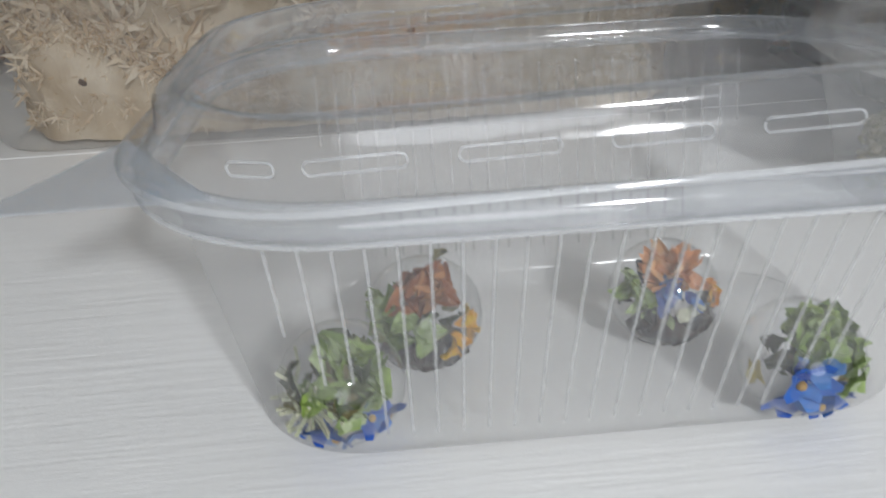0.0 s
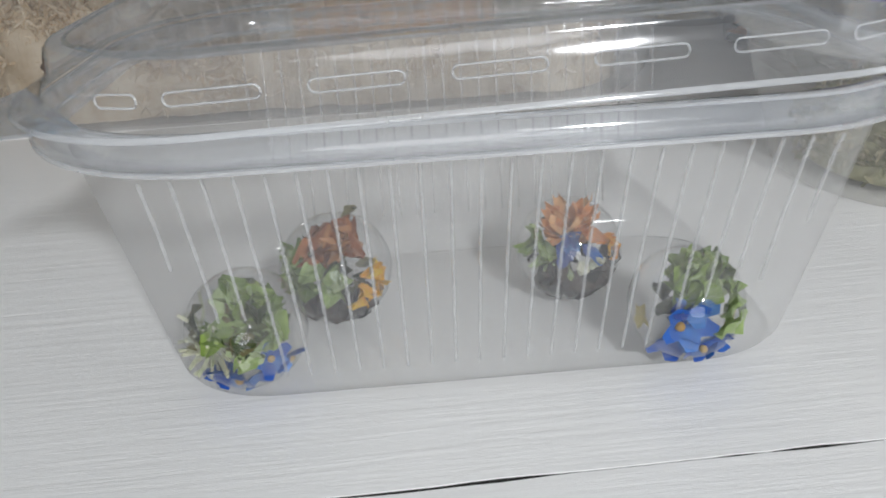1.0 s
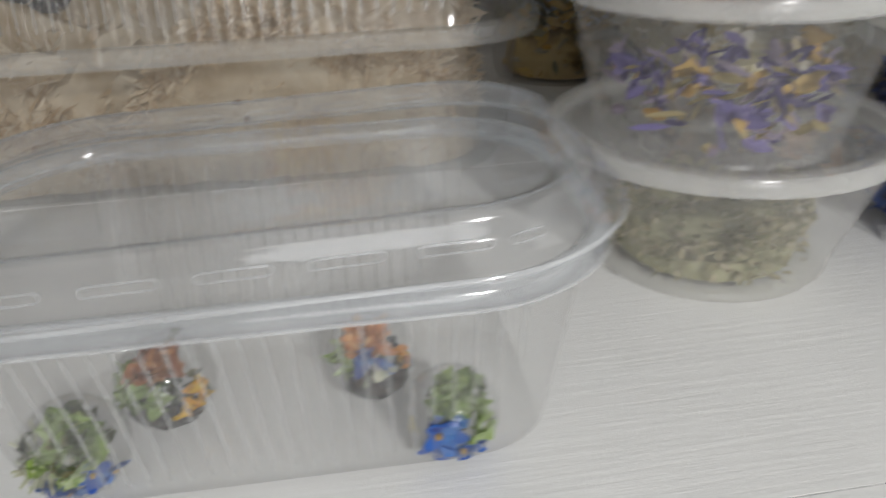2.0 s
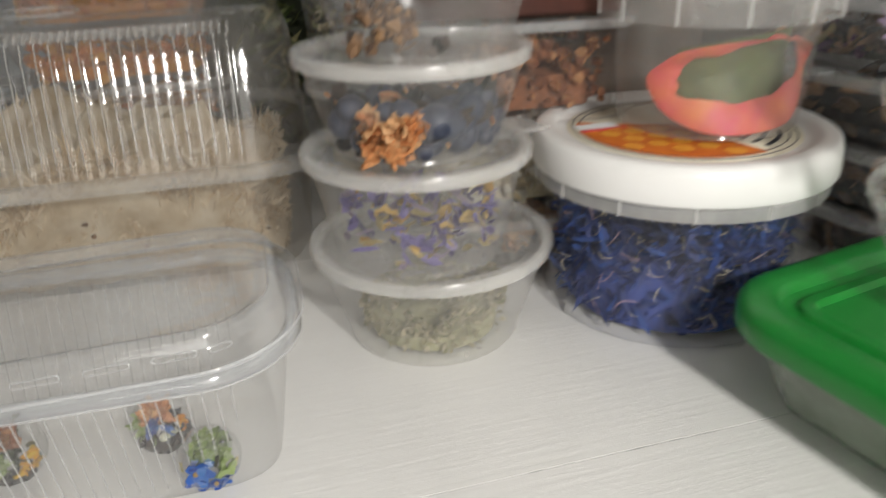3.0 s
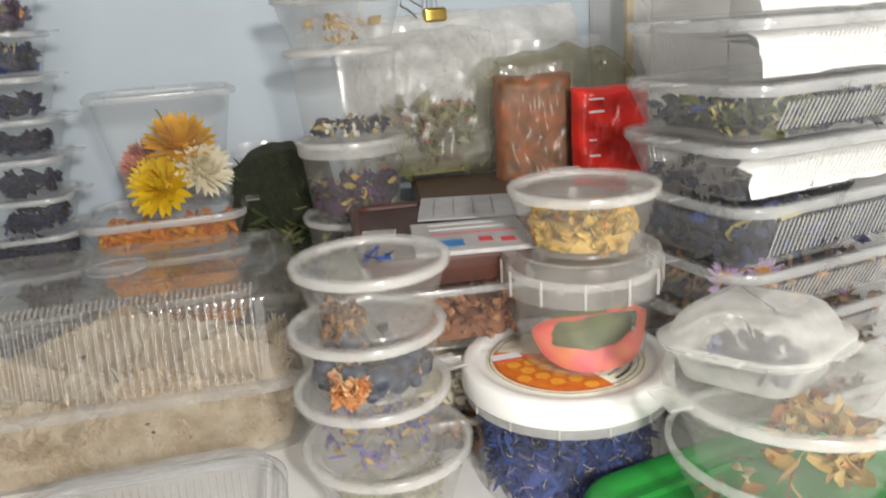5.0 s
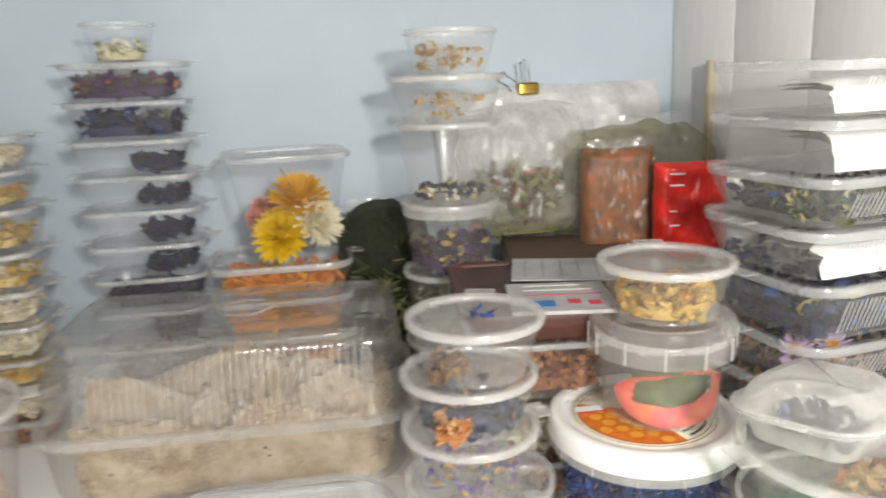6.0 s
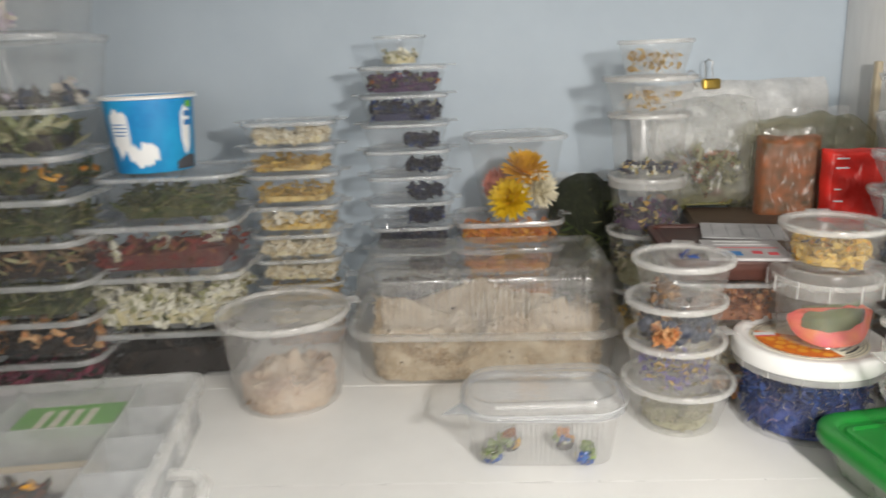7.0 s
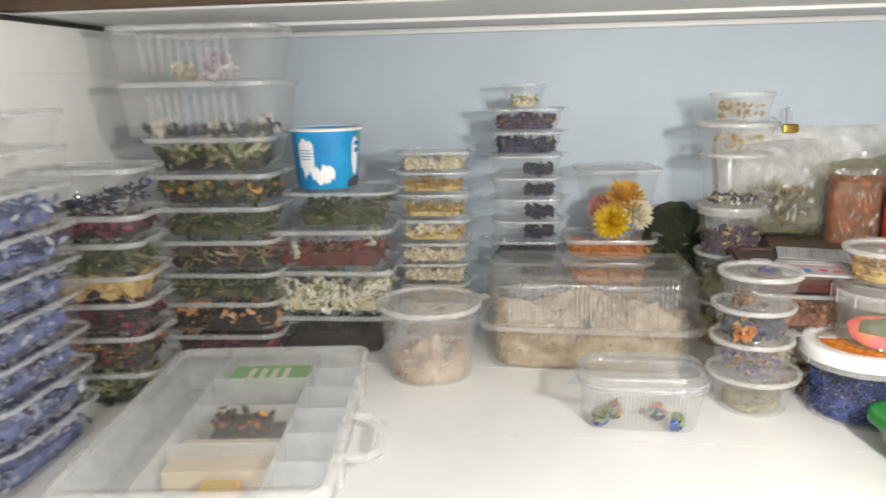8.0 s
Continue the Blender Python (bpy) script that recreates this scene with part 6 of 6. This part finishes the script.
slab(b, -0.004, 0.004, -0.004, 0.004, 0, 0.326, 0.001)
solid("wooden_batten", b.mesh("wooden_batten", BAMBOO), pose(0.474, 0.400, 0.0004, 0, 0, 11), "thin bare wooden batten standing behind boxes", "batten")

# ---- large boxes on the other side ----
POPX, POPY = -0.402, 0.266
zt = stack(POPX, POPY, 3, 0.186, 0.134, 0.022, 0.010, [(0.060, "dark"), (0.064, "popwhite"), (0.056, "redwhite")], "pile of large blossom boxes", jitter=0.001)
tub(POPX + 0.018, POPY + 0.002, zt, 0.160, 0.128, 0.050, "clear box of dark green stalks under a cup", "pile of large blossom boxes", 3, 0.030, 0.016, 0, True, 0.004, None, (0,))
fill(POPX + 0.018, POPY + 0.002, zt, 0.160, 0.128, 0.046, 0.030, 0.016, 3, 0.62, KIND["green"][0], "dark green dried stalks in a plastic box", C_GREEN, 91)
zt += 0.0525


def blue_cup():
    root = thing("yoghurt_cup", pose(-0.408, 0.266, zt, 0, 0, 40), "blue printed yoghurt cup with white splash and dark berries", "paper cup")
    ring = outline(0.098, 0.098, 0.049, 12)
    b = Build()
    loft(b, ring, [(-0.009, 0.0014), (-0.007, 0.0), (-0.006, 0.001), (0.0, 0.080), (0.003, 0.081), (0.0035, 0.083), (0.002, 0.0845), (-0.001, 0.084), (-0.003, 0.081), (-0.006, 0.0805)], True, True)
    part("body", b.mesh("cup_body", [CUP_BLUE], 50), root, "bright blue printed wall")
    b = Build()
    loft(b, ring, [(0.0005, 0.0805), (0.0038, 0.0808), (0.0042, 0.083), (0.002, 0.0852), (-0.002, 0.085)], closed=True)
    part("rim", b.mesh("cup_rim", WHITE_PLASTIC, 50), root, "pale rolled rim")

    def patch(nm, mat, a0, a1, fz0, fz1, out=0.0006):
        b = Build()
        n, rows = 36, []
        for i in range(n):
            a = radians(a0 + (a1 - a0) * i / (n - 1))
            for j in range(6):
                z0, z1 = fz0(i / (n - 1)), fz1(i / (n - 1))
                z = z0 + (z1 - z0) * j / 5
                rad = 0.043 + 0.006 * z / 0.080 + out
                rows.append((rad * math.cos(a), rad * math.sin(a), z))
        b.add(rows, [(i * 6 + j, (i + 1) * 6 + j, (i + 1) * 6 + j + 1, i * 6 + j + 1) for i in range(n - 1) for j in range(5)])
        return part(nm, b.mesh(nm, mat), root)

    def wave(s, k, amt):
        return amt * (noise.noise((s * 4, k, 0.0)) + 0.5 * noise.noise((s * 11, k, 3.0)))

    def round_off(s):
        return (4 * s * (1 - s)) ** 0.4

    patch("splash", PRINT_WHITE, -166, -136, lambda s: 0.034 - 0.014 * round_off(s) + wave(s, 1.0, 0.012), lambda s: 0.060 + 0.010 * round_off(s) + wave(s, 2.0, 0.008))
    patch("splash", PRINT_WHITE, -142, -100, lambda s: 0.019 - 0.010 * round_off(s) + wave(s, 3.0, 0.008), lambda s: 0.021 + 0.012 * round_off(s) + wave(s, 4.0, 0.014))
    patch("splash", PRINT_WHITE, -66, -48, lambda s: 0.040 - 0.020 * round_off(s) + wave(s, 5.0, 0.010), lambda s: 0.056 + 0.016 * round_off(s) + wave(s, 6.0, 0.006))
    for k in range(4):
        patch("print_bar", PRINT_BLUE, -162, -142 + 2 * (k % 3), lambda s, k=k: 0.042 + 0.0040 * k, lambda s, k=k: 0.0432 + 0.0040 * k, 0.0010)
    patch("print_bar", PRINT_BLUE, -60, -43, lambda s: 0.050, lambda s: 0.056, 0.0010)
    patch("print_bar", PRINT_BLUE, -60, -43, lambda s: 0.060, lambda s: 0.066, 0.0010)
    patch("leaf_print", GREEN_PRINT, -56, -43, lambda s: 0.070, lambda s: 0.077, 0.0010)
    patch("berry_print", PRINT_DARK, -76, -38, lambda s: 0.002, lambda s: 0.010 + 0.016 * s * (1.3 - s), 0.0012)
    return root


blue_cup()
# tall pile with ribbed boxes on top
LX, LY = -0.546, 0.212
zt = stack(LX, LY, 4, 0.172, 0.128, 0.024, 0.010, [(0.046, "wine"), (0.044, "peach"), (0.040, "green"), (0.043, "straw"), (0.043, "green"), (0.042, "ring"), (0.046, "olive")], "tall pile by the side wall", jitter=0.002)
WIDE = (plastic("tall_box_plastic", 0.17, body=(0.84, 0.86, 0.86), rough=0.1), BOX_RIM, BOX_PP)
lower_tall = tub(LX - 0.006, LY, zt, 0.214, 0.150, 0.070, "tall ribbed clear box with white and dark scraps", "tall pile by the side wall", 4, 0.030, 0.010, 0.014, True, 0.006, WIDE, ())
pile(LX - 0.006, LY, zt + 0.002, 0.180, 0.116, 0.02, 0.007, [("scrap", 7, 0.030, F_LILACW, 1.0), ("strap", 60, 0.030, F_BLACK, 0.3), ("leaf", 30, 0.022, F_NAVY, 0.4)], "white and black dried scraps in a box", core=C_DARK, seed=93, rot=4)
zt += 0.0725
upper_tall = tub(LX - 0.010, LY, zt, 0.214, 0.150, 0.068, "tall ribbed clear box with pale bulbs under the shelf", "tall pile by the side wall", 4, 0.030, 0.010, 0.014, True, 0.006, WIDE, ())
flute_mat = plastic("moulded_flute", 0.16, body=(0.90, 0.91, 0.92), rough=0.14)
b = Build()
tube(b, [(0, 0.0086, 0.010), (0, 0.0036, 0.040), (0, 0.0006, 0.056)], 0.0026, 8)
flute = b.mesh("flute", flute_mat)
for box in (lower_tall, upper_tall):
    for k in range(10):
        part("flute", flute, box.children[0], m=pose(-0.056 + 0.0125 * k, -0.0752, 0))
for k, (dx, mt, sz, lb) in enumerate(((-0.020, F_POP, 0.024, "pale yellow dried bulb in a box"), (0.024, F_LILACW, 0.034, "pinkish dried bulb in a box"))):
    b = Build()
    rng = random.Random(60 + k)
    scatter(b, rng, "leaf", 90, sz * 0.6, lambda: np.array((rng.gauss(0, sz * 0.26), rng.gauss(0, sz * 0.26), abs(rng.gauss(sz * 0.3, sz * 0.22)) + 0.002)), 0)
    solid("dried_bulb", b.mesh("dried_bulb", mt, 40), pose(LX + dx, LY - 0.035, zt + 0.002), lb, "dried bulb")
# the pile with tan buds
stack(-0.632, 0.052, 8, 0.126, 0.108, 0.022, 0.008, [(0.045, "olive"), (0.044, "rose"), (0.040, "wine"), (0.030, "nuts"), (0.038, "green"), (0.030, "wine"), (0.052, "navypart")], "pile with tan buds", jitter=0.002)
# the pile of dusty blue petals
stack(-0.652, -0.128, 3, 0.120, 0.170, 0.022, 0.008, [(0.046, "sky"), (0.040, "sky"), (0.036, "sky"), (0.040, "sky"), (0.036, "sky"), (0.036, "sky"), (0.040, "sky"), (0.036, "none"), (0.034, "none")], "pile of dusty blue petal boxes", jitter=0.002)


# ---- compartment case ----
def organiser():
    root = thing("compartment_case", pose(-0.412, -0.085, 0.0004, 0, 0, 8), "flat milky compartment case with dividers and a carry handle", "storage case")
    w, d, h = 0.232, 0.345, 0.052
    ring = outline(w, d, 0.014, 6)
    body_mat = plastic("case_plastic", 0.24, tint=(0.97, 0.975, 0.98), body=(0.92, 0.93, 0.94), rough=0.2, cloud=0.1)
    wall_mat = plastic("case_wall", 0.42, body=(0.90, 0.92, 0.94), rough=0.2)
    b = Build()
    loft(b, ring, [(-0.006, 0.0015), (-0.004, 0.0), (-0.002, 0.002), (0.0, h - 0.008)], True)
    part("body", b.mesh("case_body", wall_mat, 50), root)
    b = Build()
    loft(b, ring, [(0.0, h - 0.009), (0.004, h - 0.009), (0.0045, h - 0.001), (0.003, h + 0.001), (-0.006, h + 0.001), (-0.008, h - 0.001), (-0.014, h - 0.0014)], False, True)
    lid = part("lid", b.mesh("case_lid", body_mat, 50), root, "see-through flat lid")
    b = Build()
    loft(b, ring, [(0.0040, h - 0.010), (0.0058, h - 0.010), (0.0058, h), (0.0040, h + 0.0016), (0.0, h + 0.0016), (0.0, h + 0.0002)], closed=True)
    part("lid_edge", b.mesh("case_edge", PP_RIM, 50), lid)
    for dx in (-0.052, 0.060):
        b = Build()
        slab(b, dx - 0.0008, dx + 0.0008, -d / 2 + 0.004, d / 2 - 0.004, 0.002, h - 0.004)
        part("divider", b.mesh("divider", wall_mat), root)
    for k in range(5):
        yy = -0.115 + 0.057 * k
        b = Build()
        slab(b, 0.061, w / 2 - 0.004, yy - 0.0008, yy + 0.0008, 0.002, h - 0.004)
        part("divider", b.mesh("divider", wall_mat), root)
    for yy in (0.010, 0.085, -0.075):
        b = Build()
        slab(b, -0.051, 0.059, yy - 0.0008, yy + 0.0008, 0.002, h - 0.004)
        part("divider", b.mesh("divider", wall_mat), root)
    b = Build()
    tube(b, [(w / 2 + 0.002, 0.030, 0.024), (w / 2 + 0.022, 0.030, 0.022), (w / 2 + 0.034, 0.016, 0.020), (w / 2 + 0.034, -0.046, 0.020), (w / 2 + 0.022, -0.062, 0.022), (w / 2 + 0.002, -0.064, 0.024)], 0.0052, 8)
    part("handle", b.mesh("case_handle", PP_RIM), root, "frosted carry handle")
    for yy in (0.075, -0.105):
        b = Build()
        slab(b, w / 2 + 0.0025, w / 2 + 0.008, yy - 0.016, yy + 0.016, 0.022, h + 0.002, 0.001)
        part("latch", b.mesh("latch", PP_RIM), root)
    return root


organiser()
CASE = pose(-0.412, -0.085, 0.0004, 0, 0, 8)


def in_case(name, x, y, z, label, category, pieces, rot=0.0):
    root = thing(name, CASE @ pose(x, y, z, 0, 0, rot), label, category)
    for nm, dims, mat in pieces:
        b = Build()
        slab(b, *dims)
        part(nm, b.mesh(nm, mat), root)
    return root


bars = [("print_bar", (-0.026 + 0.014 * k, -0.019 + 0.014 * k, -0.020, 0.020, 0.0031, 0.0036), PRINT_CREAM) for k in range(4)]
in_case("printed_card", 0.004, 0.122, 0.034, "bright green printed card with pale marks in the case", "card", [("card", (-0.046, 0.046, -0.030, 0.030, 0, 0.003), GREEN_PRINT)] + bars)
in_case("tan_card", 0.004, 0.046, 0.012, "tan card lining a compartment", "card", [("sheet", (-0.050, 0.050, -0.030, 0.034, 0, 0.004), CARD_TAN)])
in_case("seed_sachet", 0.010, 0.002, 0.020, "dark sachet with red and orange specks in the case", "sachet", [("sachet", (-0.034, 0.038, -0.028, 0.004, 0, 0.010), PRINT_DARK)])
pile(0, 0, 0, 0.060, 0.044, 0.008, 0.016, [("petal", 60, 0.010, F_RED, 0.7), ("leaf", 40, 0.013, F_BLACK, 0.6), ("petal", 20, 0.010, F_ORANGE, 0.8)], "red and black dried peppers in the case", core=C_DARK, seed=95).matrix_basis = CASE @ pose(0.006, -0.010, 0.030)
in_case("tan_card", 0.004, -0.066, 0.012, "pale cardboard piece in a compartment", "card", [("sheet", (-0.050, 0.052, -0.038, 0.026, 0, 0.022), CARD_TAN)])
in_case("yellow_block", 0.012, -0.128, 0.006, "small yellow foam block in the case", "foam block", [("block", (-0.018, 0.020, -0.020, 0.016, 0, 0.026, 0.004), F_STRAWY)])

# ---- table boards and wall boards ----
b = Build()
slab(b, -0.742, 0.714, -0.0212, -0.0168, -0.0150, -0.00025)
part("joint", b.mesh("joint", GAP_DARK), table, "dark dirt-filled joint")
EDGES = (-0.52, -0.225, -0.019, 0.178, 0.372, WALL_Y)
for k in range(len(EDGES) - 1):
    y0, y1 = EDGES[k] + (0.00016 if k == 2 else 0.00015), EDGES[k + 1] - (0.00010 if k == 1 else 0.00015)
    n, rows = 300, []
    for i in range(n):
        px = -0.744 + 1.46 * i / (n - 1)

        def ragged(y, amt, s):
            return y + amt * max(0.0, noise.noise((px * 40, s, 0.0)) + 0.5 * noise.noise((px * 130, s, 2.0)))

        a, c = ragged(y0, 0.0006 if k == 2 else 0.0001, 1.0), ragged(y1, -0.0007 if k == 1 else -0.0001, 1.3)
        e0, e1 = (0.00006 if k == 2 else 0.0004), (0.00006 if k == 1 else 0.0004)
        rows += [(px, a, -0.015), (px, a, -e0), (px, a + e0, 0.0), (px, c - e1, 0.0), (px, c, -e1), (px, c, -0.015)]
    b = Build()
    b.add(rows, [(i * 6 + j, (i + 1) * 6 + j, (i + 1) * 6 + j + 1, i * 6 + j + 1) for i in range(n - 1) for j in range(5)] + [tuple(range(6)), tuple(reversed(range((n - 1) * 6, n * 6)))])
    part("plank", b.mesh("plank", TABLE_WHITE), table)
b = Build()
slab(b, 0.0, 0.006, -0.0525, 0.0525, -0.045, 0.55, 0.0012)
board = b.mesh("board", BOARD_GREY)
for k in range(9):
    part("board", board, right, m=pose(0, -0.055 - 0.107 * k, 0))
# made-up window frame round the fill lamp, out of view
window = tagged(new("window_1"), "added white frame round the unseen fill lamp", "window", kind="structure")
for x0, x1, z0, z1 in ((-0.80, 1.00, 1.42, 1.50), (-0.80, 1.00, -0.26, -0.18), (-0.80, -0.72, -0.18, 1.42), (0.92, 1.00, -0.18, 1.42)):
    b = Build()
    slab(b, x0, x1, -3.197, -3.15, z0, z1, 0.004)
    part("window_frame", b.mesh("window_frame", WHITE_PLASTIC), window)
